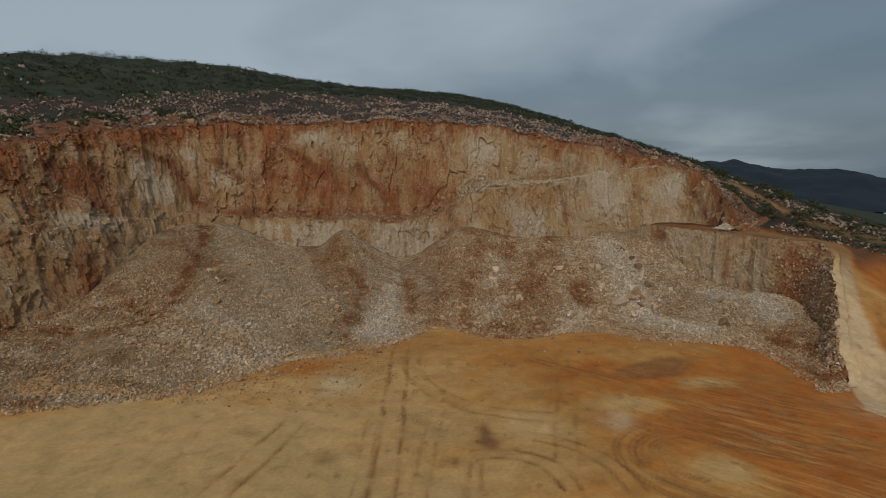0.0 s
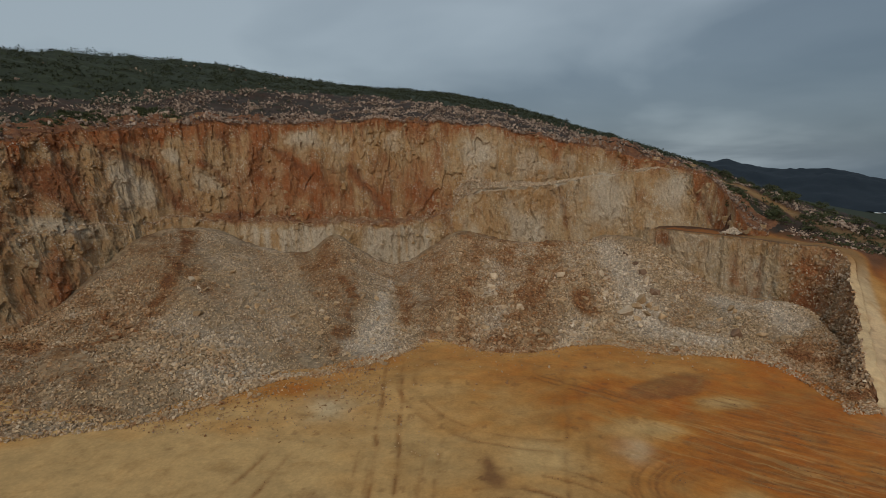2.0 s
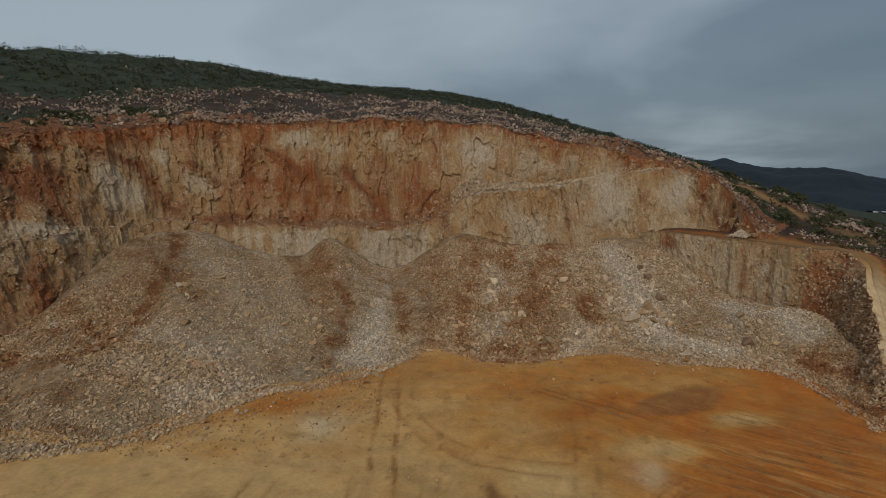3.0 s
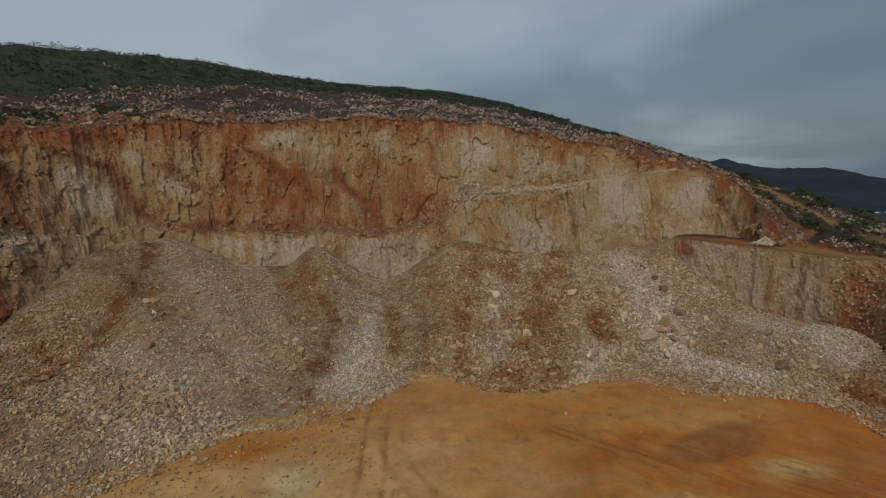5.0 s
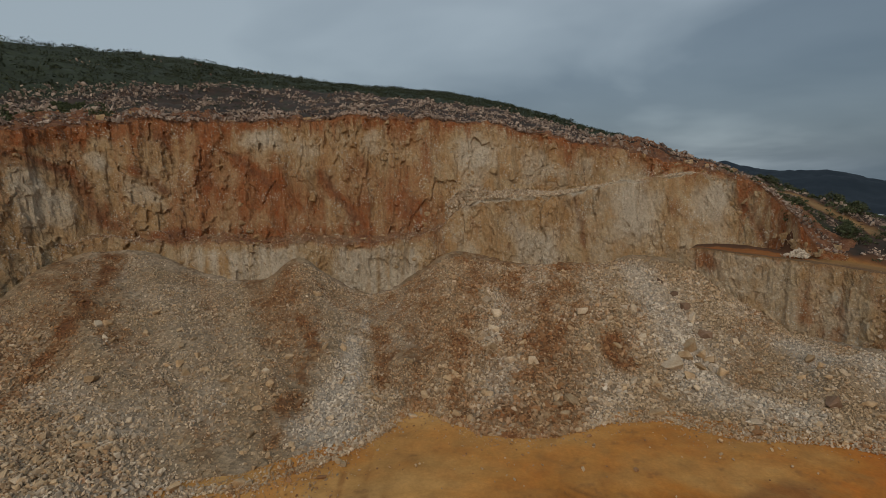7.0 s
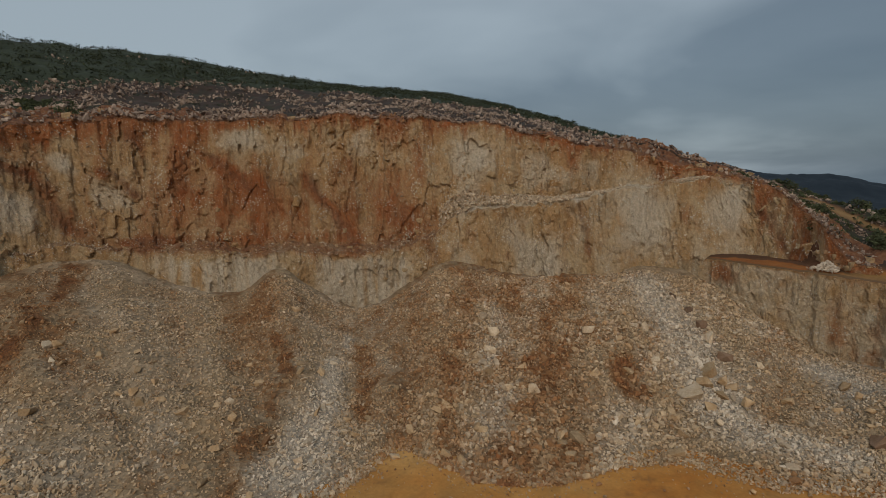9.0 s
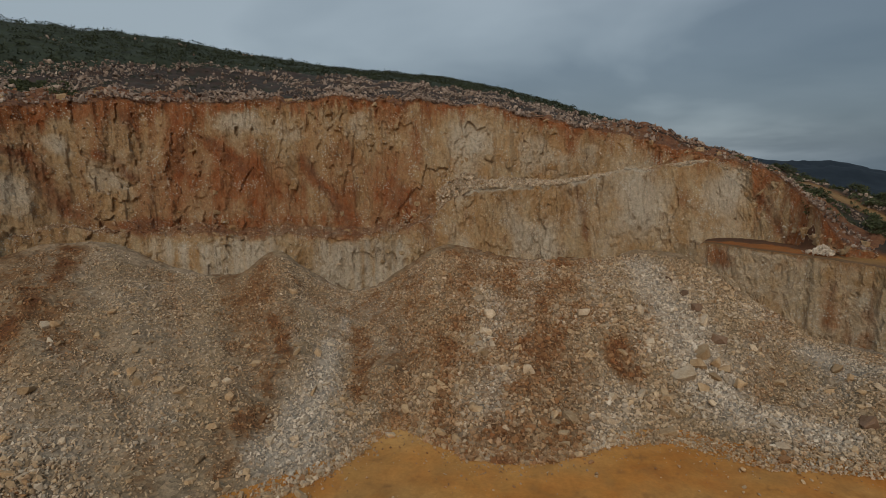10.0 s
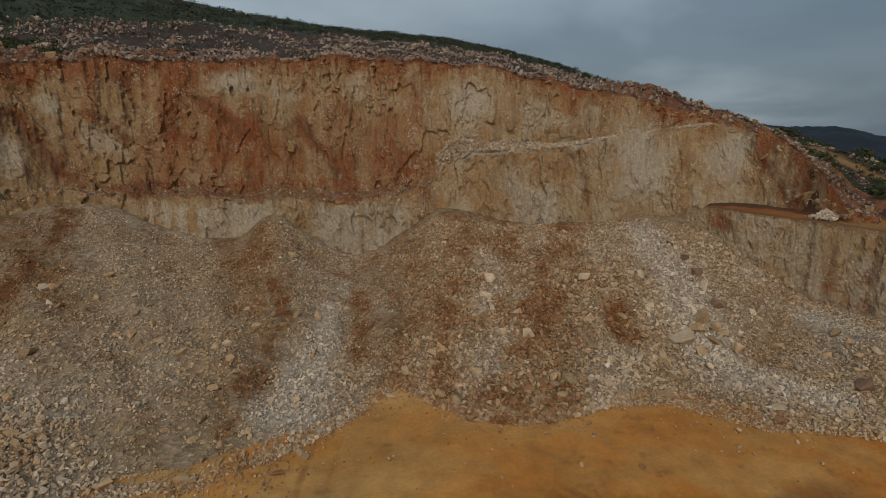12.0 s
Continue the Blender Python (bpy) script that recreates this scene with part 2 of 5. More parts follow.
# strength, then bearing, radius, half width of each stop down the slope
RED_TRAILS = [
    (.85, (-38, 69, 1.3), (-41.5, 60, 1.6), (-45.5, 52, 1.7), (-50, 48, 1.8), (-55, 46, 1.6), (-60, 44, 1.2)),
    (.55, (-46, 60, 1.6), (-51, 53, 2.2), (-54, 49, 2.4)),
    (.35, (-30, 60, 1.2), (-27, 52, 1.4), (-24, 46, 1.2)),
    (.75, (-24.5, 49, 1.6), (-20, 45.5, 1.6), (-17, 43, 1.3), (-18.4, 37, 1.1), (-22.6, 31.6, 1.2), (-25.3, 27.5, 1.2), (-29, 24.5, 1.0)),
    (.45, (-17, 54, 2.4), (-12, 50, 2.6), (-6, 50, 2.6)),
    (.80, (-8, 46, 1.4), (-6.8, 40, 1.5), (-7.2, 33, 1.3)),
    (.55, (-3, 47, 3.4), (0, 40, 4.0), (-3, 33, 2.6)),
    (.45, (9, 40, 2.2), (14, 44, 2.4), (18, 42, 2.4)),
    (.95, (28.4, 44.5, 1.5), (29.8, 41.5, 1.5)),
    (.30, (12, 31, 2.4), (20, 34, 3.2), (26, 36, 2.5)),
    (.80, (61, 47.5, 2.4), (67, 44.5, 3.2), (76, 40, 3.4)),
    (.55, (-62, 47, 2.6), (-66, 43, 3.0), (-69, 36, 2.2)),
    (.60, (-73, 42, 2.2), (-77, 38, 2.6)),
]
PALE_TRAILS = [
    (.95, (-11, 42, 1.0), (-13, 35, 1.7), (-15.5, 29, 2.3), (-18.5, 25, 2.8)),
    (.80, (-9.2, 47.6, 0.9), (-9.2, 46, 0.9)),
    (.85, (28, 63, 3.0), (33, 54, 3.4), (38, 46, 3.0), (43, 41, 2.6), (52, 41.5, 2.4)),
    (.60, (10.5, 50, 1.8), (12, 45, 1.6), (10.5, 40, 1.2)),
    (.60, (12.8, 36, 1.6), (12.5, 31, 2.2)),
    (.55, (-50, 25.5, 2.6), (-60, 27, 2.6)),
    (.35, (-30, 58, 5.0), (-34, 44, 7.0), (-44, 33, 6.0)),
    (.85, (47, 57, 2.6), (53, 53.5, 3.0), (57.5, 51, 2.4)),
]


def trails(x, y, lines, seed):
    m = 0.0
    for k, (strength, *stops) in enumerate(lines):
        m = np.maximum(m, strength * trail(x, y, stops, seed + 7 * k))
    return m


def earth_mound(x, y):
    """Bare brown earth on the outer end of the slope, with hardly a stone on it."""
    return trail(x, y, [(-63, 46, 2.4), (-66, 42, 2.6), (-68, 36, 1.8)], 401)


def pale_rubble(x, y):
    a, r = polar(x, y)
    m = 0.28 + 0.22 * fbm(a / 5.0, r / 30, 0, 3, 35) + 0.25 * fbm(x / 4, y / 4, 0, 3, 36)
    return np.clip(np.maximum(m, trails(x, y, PALE_TRAILS, 301)), 0, 1)


def red_rubble(x, y):
    a, r = polar(x, y)
    m = 0.22 + 0.34 * fbm(a / 3.0, r / 26, 0, 4, 31) + 0.34 * fbm(x / 2.4, y / 2.4, 0, 4, 32) + 0.20 * sstep(-10, -4, a) * (1 - sstep(24, 30, a)) + 0.22 * sstep(-38, -44, a) * sstep(40, 50, r) + 0.18 * sstep(-27, -23, a) * (1 - sstep(-20, -14, a)) * sstep(36, 44, r)
    m = np.maximum(m, trails(x, y, RED_TRAILS, 201) * (0.85 + 0.5 * fbm(x / 1.6, y / 1.6, 0, 3, 33)))
    return np.clip(m * (1 - 0.75 * trails(x, y, PALE_TRAILS, 301)), 0, 1)


def arc_band(x, y, x0, y0, rad, a0, a1, gauge=2.0, width=0.32):
    """A pair of wheel ruts on a circle round (x0, y0)."""
    d = np.hypot(x - x0, y - y0)
    ang = np.degrees(np.arctan2(y - y0, x - x0)) % 360
    on = ((ang - a0) % 360) < (a1 - a0)
    m = np.exp(-((d - rad) / width) ** 2) + np.exp(-((d - rad - gauge) / width) ** 2)
    return m * on


def line_band(x, y, x0, y0, x1, y1, gauge=2.0, width=0.3, bow=0.0):
    ln = math.hypot(x1 - x0, y1 - y0)
    ux, uy = (x1 - x0) / ln, (y1 - y0) / ln
    s = (x - x0) * ux + (y - y0) * uy
    d = (x - x0) * uy - (y - y0) * ux + bow * (s / ln) * (1 - s / ln)
    on = sstep(-1, 1, s) * (1 - sstep(ln - 1, ln + 1, s))
    return (np.exp(-((d - gauge / 2) / width) ** 2) + np.exp(-((d + gauge / 2) / width) ** 2)) * on


def ruts(x, y):
    wx = x + 0.25 * fbm(x / 5, y / 5, 0, 2, 41)
    wy = y + 0.25 * fbm(x / 5, y / 5, 3.3, 2, 42)
    m = 1.15 * line_band(wx, wy, -5.0, 61, -3.3, 20, gauge=1.75, width=0.18)
    m = m + 0.55 * line_band(wx, wy, -5.9, 40, -4.7, 24, gauge=0.9, width=0.1)
    m = m + 0.85 * line_band(wx, wy, -12.1, 41, -14.5, 30, gauge=1.9, width=0.19)
    m = m + 0.5 * line_band(wx, wy, -0.5, 43, -1.8, 26, gauge=1.1, width=0.16)
    m = m + 1.3 * arc_band(wx, wy, 3.8, 31.4, 3.9, 0, 110, gauge=1.2, width=0.17)
    m = m + 0.8 * arc_band(wx, wy, 5.0, 31.0, 6.8, 0, 75, gauge=1.3, width=0.17)
    m = m + 0.7 * line_band(wx, wy, 2.6, 35, 1.6, 28, gauge=0.8, width=0.16)
    for k, rad in enumerate((2.3, 3.0, 3.9, 4.4, 5.5)):
        m = m + 0.85 * arc_band(wx, wy, 18.2, 35.2, rad, 80 + 6 * k, 260, gauge=0.35, width=0.13)
    m = m + 0.6 * arc_band(wx, wy, 10, 55, 12.6, 165, 268, gauge=1.7, width=0.22)
    m = m + 0.5 * line_band(wx, wy, 11.8, 48, 8.6, 34, gauge=1.6, width=0.2)
    m = m + 0.6 * line_band(wx, wy, 13.6, 55, 17, 49, gauge=1.5, width=0.2)
    for k in range(13):
        m = m + (1.0 - 0.15 * (k % 3)) * line_band(wx, wy, 26.4 - 0.62 * k - 1.2 * (k % 2), 50.2 - 0.95 * k, 36.5 - 0.55 * k, 42.6 - 0.72 * k + 0.5 * (k % 3), gauge=0.7 + 0.25 * (k % 4), width=0.19, bow=-1.3 - 0.15 * k)
    m = m + 0.8 * line_band(wx, wy, 36, 36, 53, 62, gauge=2.0, width=0.4, bow=-2)
    m = m + 0.6 * line_band(wx, wy, 38, 34, 56, 62, gauge=2.2, width=0.4, bow=-2)
    m = m + 0.9 * line_band(wx, wy, 9.6, 56, 17.2, 49.4, gauge=1.0, width=0.2)
    m = m + 0.45 * line_band(wx, wy, 13.2, 56, 10.4, 43, gauge=1.3, width=0.22)
    broken = sstep(-0.3, 0.3, fbm(x / 1.6, y / 1.6, 0, 3, 43))
    return np.clip(m * (0.25 + 0.75 * broken), 0, 1)


def floor_red(x, y):
    u, v = (x * 0.80 - y * 0.60), (x * 0.60 + y * 0.80)
    m = 0.50 + 0.36 * fbm(x / 14, y / 10, 0, 4, 51) + 0.14 * fbm(u / 10, v / 1.2, 0, 3, 54) * sstep(8, 18, x)
    m = m + 0.34 * sstep(2, 26, x + 0.25 * (60 - y)) + 0.12 * sstep(46, 58, y) * sstep(-14, 4, x) - 0.35 * sstep(2, -14, x) * sstep(62, 44, y)
    m = m + 1.1 * np.exp(-((x - 31) / 9) ** 2 - ((y - 37) / 7) ** 2) + 0.12 * np.exp(-((x - 9) / 8) ** 2 - ((y - 56) / 5) ** 2) + 0.2 * fbm(x / 3.5, y / 2.5, 0, 4, 57)
    ta, tr = polar(x, y)
    m = m + 0.46 * np.exp(-((lookup(TOE, ta) - tr - 1.5) / 10.0) ** 2) * (1 - sstep(-10, 0, x)) * (0.75 + 0.7 * fbm(x / 5, y / 4, 0, 3, 56))
    for px, py, rx, ry, k in ((26, 49, 3.5, 1.6, .75), (17, 44.5, 4.5, 1.8, .5), (19.6, 34, 2.4, 2.0, .6), (8, 40, 4, 2, .3)):
        m = m - k * np.exp(-((x - px) / rx) ** 2 - ((y - py) / ry) ** 2)
    m = m + 0.15 * sstep(18, 30, x)
    far = 0.75 * sstep(52, 59, y) * (1 - sstep(30, 36, x)) * sstep(-16, -8, x)
    m = m * (1 - far) + (0.64 + 0.2 * fbm(x / 6, y / 4, 0, 3, 58)) * far
    return np.clip(m, 0, 1)


def floor_wet(x, y):
    w = fbm(x / 4, y / 4, 0, 3, 52)
    u, v = (x - 22) * 0.9 + (y - 53) * 0.42, -(x - 22) * 0.42 + (y - 53) * 0.9
    m = 0.75 * sstep(1.25, 0.75, np.hypot((u + w) / 5.2, (v + w) / 2.0))
    for px, py, rx, ry, k in ((3.3, 37.2, 0.9, 1.2, 1.4), (3.3, 39.3, 0.45, 1.0, 1.2), (-8.2, 35.5, 0.9, 0.8, .7), (0.4, 34.3, 0.8, 0.5, .5), (-12, 47, 1.0, .4, .4)):
        m = m + k * np.exp(-((x - px + .5 * w) / rx) ** 2 - ((y - py + .6 * w) / ry) ** 2)
    # damp clods scattered over the floor
    m = m + 0.5 * sstep(0.52, 0.66, fbm(x / 0.9, y / 1.1, 0, 3, 55)) * sstep(-30, -20, x)
    return np.clip(m, 0, 1)


def floor_pale(x, y):
    w = fbm(x / 3, y / 3, 0, 3, 53)
    m = np.exp(-((x + 10 + w) / 2.2) ** 2 - ((y - 48.7 + w) / 2.4) ** 2)
    m = m + 0.8 * np.exp(-((x - 14.4 + w) / 1.3) ** 2 - ((y - 41 + w) / 1.6) ** 2)
    m = m + 0.35 * np.exp(-((x - 36.8 + w) / 1.8) ** 2 - ((y - 43.2 + w) / 1.8) ** 2)
    return np.clip(m, 0, 1)


# ---- mesh helpers ----
def grid_mesh(name, pts, masks, material, smooth=True):
    """A sheet from an array of rows x columns x 3, with named masks on its points."""
    rows, cols = pts.shape[:2]
    idx = np.arange(rows * cols).reshape(rows, cols)
    quads = np.stack([idx[:-1, :-1], idx[:-1, 1:], idx[1:, 1:], idx[1:, :-1]], -1).reshape(-1, 4)
    return array_mesh(name, pts.reshape(-1, 3), quads, masks, material, smooth)


def array_mesh(name, verts, faces, masks, material, smooth=False):
    me = bpy.data.meshes.new(name)
    n = faces.shape[1]
    me.vertices.add(len(verts)); me.vertices.foreach_set("co", np.ascontiguousarray(verts, np.float32).ravel())
    me.loops.add(faces.size); me.loops.foreach_set("vertex_index", np.ascontiguousarray(faces, np.int32).ravel())
    me.polygons.add(len(faces)); me.polygons.foreach_set("loop_start", np.arange(0, faces.size, n, dtype=np.int32))
    me.polygons.foreach_set("use_smooth", np.full(len(faces), smooth))
    for key, vals in masks.items():
        at = me.attributes.new(key, "FLOAT", "POINT")
        at.data.foreach_set("value", np.ascontiguousarray(np.ravel(vals), np.float32))
    me.update(calc_edges=True)
    me.validate()
    me.materials.append(material)
    return new(name, me)


# ---- materials ----
class Mat:
    """A small builder of node materials."""

    def __init__(self, name, rough=0.9):
        self.m = bpy.data.materials.new(name)
        self.m.use_nodes = True
        self.n, self.l = self.m.node_tree.nodes, self.m.node_tree.links
        self.b = self.n["Principled BSDF"]
        self.b.inputs["Roughness"].default_value = rough
        self.b.inputs["Specular IOR Level"].default_value = 0.25
        self.geo = self.n.new("ShaderNodeNewGeometry")

    def noise(self, scale, detail=5.0, rough=0.55, stretch=(1, 1, 1), distortion=0.0, turn=0.0):
        mp = self.n.new("ShaderNodeMapping")
        mp.vector_type = "TEXTURE" if turn else "POINT"
        mp.inputs["Rotation"].default_value = (0, 0, radians(turn))
        mp.inputs["Scale"].default_value = stretch
        self.l.new(self.geo.outputs["Position"], mp.inputs["Vector"])
        t = self.n.new("ShaderNodeTexNoise")
        t.inputs["Scale"].default_value, t.inputs["Detail"].default_value = scale, detail
        t.inputs["Roughness"].default_value, t.inputs["Distortion"].default_value = rough, distortion
        self.l.new(mp.outputs[0], t.inputs["Vector"])
        return t.outputs["Fac"]

    def voronoi(self, scale, feature="F1", stretch=(1, 1, 1), out="Distance"):
        mp = self.n.new("ShaderNodeMapping")
        mp.inputs["Scale"].default_value = stretch
        self.l.new(self.geo.outputs["Position"], mp.inputs["Vector"])
        t = self.n.new("ShaderNodeTexVoronoi")
        t.feature = feature
        t.inputs["Scale"].default_value = scale
        self.l.new(mp.outputs[0], t.inputs["Vector"])
        return t.outputs[out]

    def attr(self, name):
        a = self.n.new("ShaderNodeAttribute")
        a.attribute_name = name
        return a.outputs["Fac"]

    def curve(self, value, lo, hi, to0=0.0, to1=1.0):
        r = self.n.new("ShaderNodeMapRange")
        for k, v in (("From Min", lo), ("From Max", hi), ("To Min", to0), ("To Max", to1)):
            r.inputs[k].default_value = v
        self.l.new(value, r.inputs["Value"])
        return r.outputs[0]

    def math(self, op, a, b):
        t = self.n.new("ShaderNodeMath")
        t.operation = op
        for k, v in enumerate((a, b)):
            if isinstance(v, (int, float)):
                t.inputs[k].default_value = v
            else:
                self.l.new(v, t.inputs[k])
        return t.outputs[0]

    def mix(self, fac, a, b, mode="MIX"):
        t = self.n.new("ShaderNodeMix")
        t.data_type, t.blend_type = "RGBA", mode
        for k, v in ((0, fac), (6, a), (7, b)):
            if isinstance(v, (int, float)):
                t.inputs[k].default_value = v
            elif isinstance(v, tuple):
                t.inputs[k].default_value = (*v, 1)
            else:
                self.l.new(v, t.inputs[k])
        return t.outputs[2]

    def scale(self, col, fac):
        t = self.n.new("ShaderNodeVectorMath")
        t.operation = "SCALE"
        self.l.new(col, t.inputs[0])
        self.l.new(fac, t.inputs["Scale"])
        return t.outputs[0]

    def done(self, col, height=None, strength=0.6, distance=0.1):
        self.l.new(col, self.b.inputs["Base Color"])
        if height is not None:
            bump = self.n.new("ShaderNodeBump")
            bump.inputs["Strength"].default_value, bump.inputs["Distance"].default_value = strength, distance
            self.l.new(height, bump.inputs["Height"])
            self.l.new(bump.outputs[0], self.b.inputs["Normal"])
        return self.m


OCHRE, ORANGE, SAND = (0.42, 0.177, 0.031), (0.355, 0.094, 0.010), (0.465, 0.280, 0.108)


def ground_material():
    m = Mat("quarry_earth", 0.93)
    col = m.mix(m.curve(m.attr("red"), 0.25, 0.85), SAND, OCHRE)
    col = m.mix(m.curve(m.math("ADD", m.attr("red"), m.math("MULTIPLY", m.noise(0.35, 6), 0.5)), 0.85, 1.35), col, ORANGE)
    col = m.mix(m.math("MULTIPLY", m.attr("pale"), 0.72), col, (0.56, 0.425, 0.25))
    col = m.mix(m.math("MULTIPLY", m.attr("rut"), 0.80), col, (0.215, 0.084, 0.021))
    col = m.mix(m.math("MULTIPLY", m.attr("wet"), 0.85), col, (0.165, 0.070, 0.024))
    col = m.mix(m.curve(m.noise(0.45, 8, 0.65, (1, 1, 1), 0.6), 0.50, 0.66, 0, 0.42), col, (0.30, 0.150, 0.045))
    # lines scraped by blade and tracks, fanning over the corner
    for turn, seed_scale in ((-46, 0.7), (-34, 0.95)):
        lines = m.noise(seed_scale, 5, 0.55, (7.0, 0.42, 1.0), 0.5, turn)
        col = m.mix(m.math("MULTIPLY", m.curve(lines, 0.575, 0.61), m.math("MULTIPLY", m.attr("scrape"), 0.26)), col, (0.21, 0.070, 0.014))
        col = m.mix(m.math("MULTIPLY", m.curve(lines, 0.44, 0.38), m.math("MULTIPLY", m.attr("scrape"), 0.32)), col, (0.46, 0.28, 0.10))
    # natural ground: stony soil and scrub
    soil = m.mix(m.curve(m.noise(0.5, 6), 0.4, 0.65), (0.050, 0.028, 0.019), (0.028, 0.022, 0.015))
    scrub = m.mix(m.curve(m.noise(0.9, 6), 0.35, 0.7), (0.018, 0.023, 0.011), (0.034, 0.040, 0.018))
    veg = m.curve(m.math("ADD", m.attr("veg"), m.math("MULTIPLY", m.math("SUBTRACT", m.noise(0.30, 7, 0.6), 0.5), 0.9)), 0.4, 0.62)
    nat = m.mix(veg, soil, scrub)
    col = m.mix(m.attr("wild"), col, nat)
    grain = m.noise(3.5, 8, 0.65)
    col = m.scale(col, m.curve(grain, 0.25, 0.75, 0.84, 1.16))
    col = m.scale(col, m.curve(m.noise(0.6, 7, 0.6), 0.3, 0.7, 0.85, 1.15))
    col = m.scale(col, m.curve(m.noise(0.14, 4), 0.3, 0.7, 0.88, 1.12))
    return m.done(col, m.math("ADD", grain, m.math("MULTIPLY", m.noise(0.8, 4, 0.5), 1.5)), 0.35, 0.08)


def rock_face_material():
    m = Mat("quarried_limestone", 0.92)
    streak = m.noise(0.75, 9, 0.70, (1, 1, 0.22), 0.7)
    blot = m.noise(0.30, 8, 0.66, (1, 1, 0.5), 0.8)
    fleck = m.noise(2.4, 8, 0.78)
    col = m.mix(m.curve(blot, 0.38, 0.60), (0.45, 0.315, 0.175), (0.40, 0.230, 0.100))
    col = m.mix(m.curve(m.math("ADD", m.attr("pale"), m.math("MULTIPLY", m.math("SUBTRACT", m.noise(0.7, 9, 0.70), 0.5), 1.3)), 0.34, 0.72, 0, 0.95), col, (0.49, 0.368, 0.240))
    col = m.mix(m.curve(m.attr("pale"), 0.80, 1.0, 0, 0.55), col, (0.53, 0.445, 0.335))
    reds = m.math("ADD", m.attr("red"), m.math("ADD", m.math("MULTIPLY", m.math("SUBTRACT", streak, 0.5), 1.25), m.math("MULTIPLY", m.math("SUBTRACT", fleck, 0.5), 0.8)))
    col = m.mix(m.curve(reds, 0.36, 0.86, 0, 0.92), col, (0.325, 0.148, 0.062))
    col = m.mix(m.curve(reds, 0.80, 1.15, 0, 0.85), col, (0.295, 0.080, 0.020))
    # bare fresh scars, dark joints, and flecks of light stone
    col = m.mix(m.curve(m.noise(1.1, 8, 0.7, (1, 1, 0.5), 0.5), 0.60, 0.66, 0, 0.6), col, (0.52, 0.43, 0.31))
    col = m.mix(m.curve(m.noise(1.5, 8, 0.68, (1, 1, 0.2), 0.9), 0.61, 0.68, 0, 0.6), col, (0.14, 0.078, 0.046))
    col = m.mix(m.curve(m.noise(4.2, 6, 0.75), 0.60, 0.67, 0, 0.65), col, (0.53, 0.46, 0.36))
    # thin upright fissures, and small chips caught on the face
    crack = m.math("ABSOLUTE", m.math("SUBTRACT", m.noise(0.75, 6, 0.62, (1, 1, 0.10), 0.6), 0.5), 0)
    col = m.mix(m.math("MULTIPLY", m.curve(crack, 0.0, 0.012, 1, 0), m.curve(m.noise(0.3, 4), 0.45, 0.6, 0, 0.7)), col, (0.11, 0.056, 0.034))
    chips = m.math("ADD", m.voronoi(2.9), m.math("MULTIPLY", m.math("SUBTRACT", m.noise(0.35, 5), 0.5), -1.2))
    col = m.mix(m.curve(chips, 0.20, 0.10, 0, 0.8), col, (0.56, 0.48, 0.37))
    col = m.mix(m.math("MULTIPLY", m.attr("dirt_dark"), 0.85), col, m.mix(m.curve(m.noise(1.2, 6), 0.4, 0.6), (0.120, 0.052, 0.030), (0.21, 0.096, 0.048)))
    grain = m.noise(2.6, 10, 0.80)
    col = m.scale(col, m.curve(grain, 0.30, 0.70, 0.72, 1.52))
    return m.done(col, m.math("ADD", grain, m.math("MULTIPLY", m.noise(7.0, 6), 0.4)), 1.0, 0.5)


def rubble_material(name, island):
    m = Mat(name, 0.93)
    if island == "island":
        rnd = m.geo.outputs["Random Per Island"]
    else:
        rnd = m.voronoi(2.2, "F1", out="Color")
    col = m.mix(m.curve(m.attr("pale"), 0.22, 0.85), (0.425, 0.290, 0.165), (0.545, 0.440, 0.328))
    second = m.math("FRACT", m.math("MULTIPLY", rnd, 37.0), 0)
    stain = m.math("ADD", m.attr("red"), m.math("MULTIPLY", m.math("SUBTRACT", second, 0.5), 0.34))
    col = m.mix(m.curve(stain, 0.22, 0.66), col, (0.30, 0.152, 0.064))
    col = m.mix(m.curve(m.attr("red"), 0.56, 0.9, 0, 0.9), col, (0.215, 0.082, 0.030))
    # the bed under the stones is darkened: shade of the gaps, put into its colour
    col = m.scale(col, m.curve(rnd, 0.0, 1.0, 0.68 if island else 0.40, 1.30 if island else 0.86))
    grain = m.noise(4.0, 8, 0.65)
    col = m.scale(col, m.curve(grain, 0.28, 0.72, 0.75, 1.22))
    h = grain if island else m.math("ADD", grain, m.voronoi(2.2))
    return m.done(col, h, 0.7, 0.1 if island else 0.3)


def simple_material(name, c0, c1, scale=2.0, rough=0.85):
    m = Mat(name, rough)
    nz = m.noise(scale, 7, 0.6)
    return m.done(m.mix(m.curve(nz, 0.3, 0.7), c0, c1), nz, 0.4, 0.05)


def leaf_material(name, c0, c1):
    m = Mat(name, 0.75)
    col = m.mix(m.geo.outputs["Random Per Island"], c0, c1)
    col = m.scale(col, m.curve(m.noise(0.25, 4), 0.3, 0.7, 0.7, 1.3))
    return m.done(col)


MAT_GROUND = ground_material()
MAT_FACE = rock_face_material()
MAT_RUBBLE = rubble_material("gap_shaded_rubble_bed", "")
MAT_STONES = rubble_material("broken_limestone", "island")


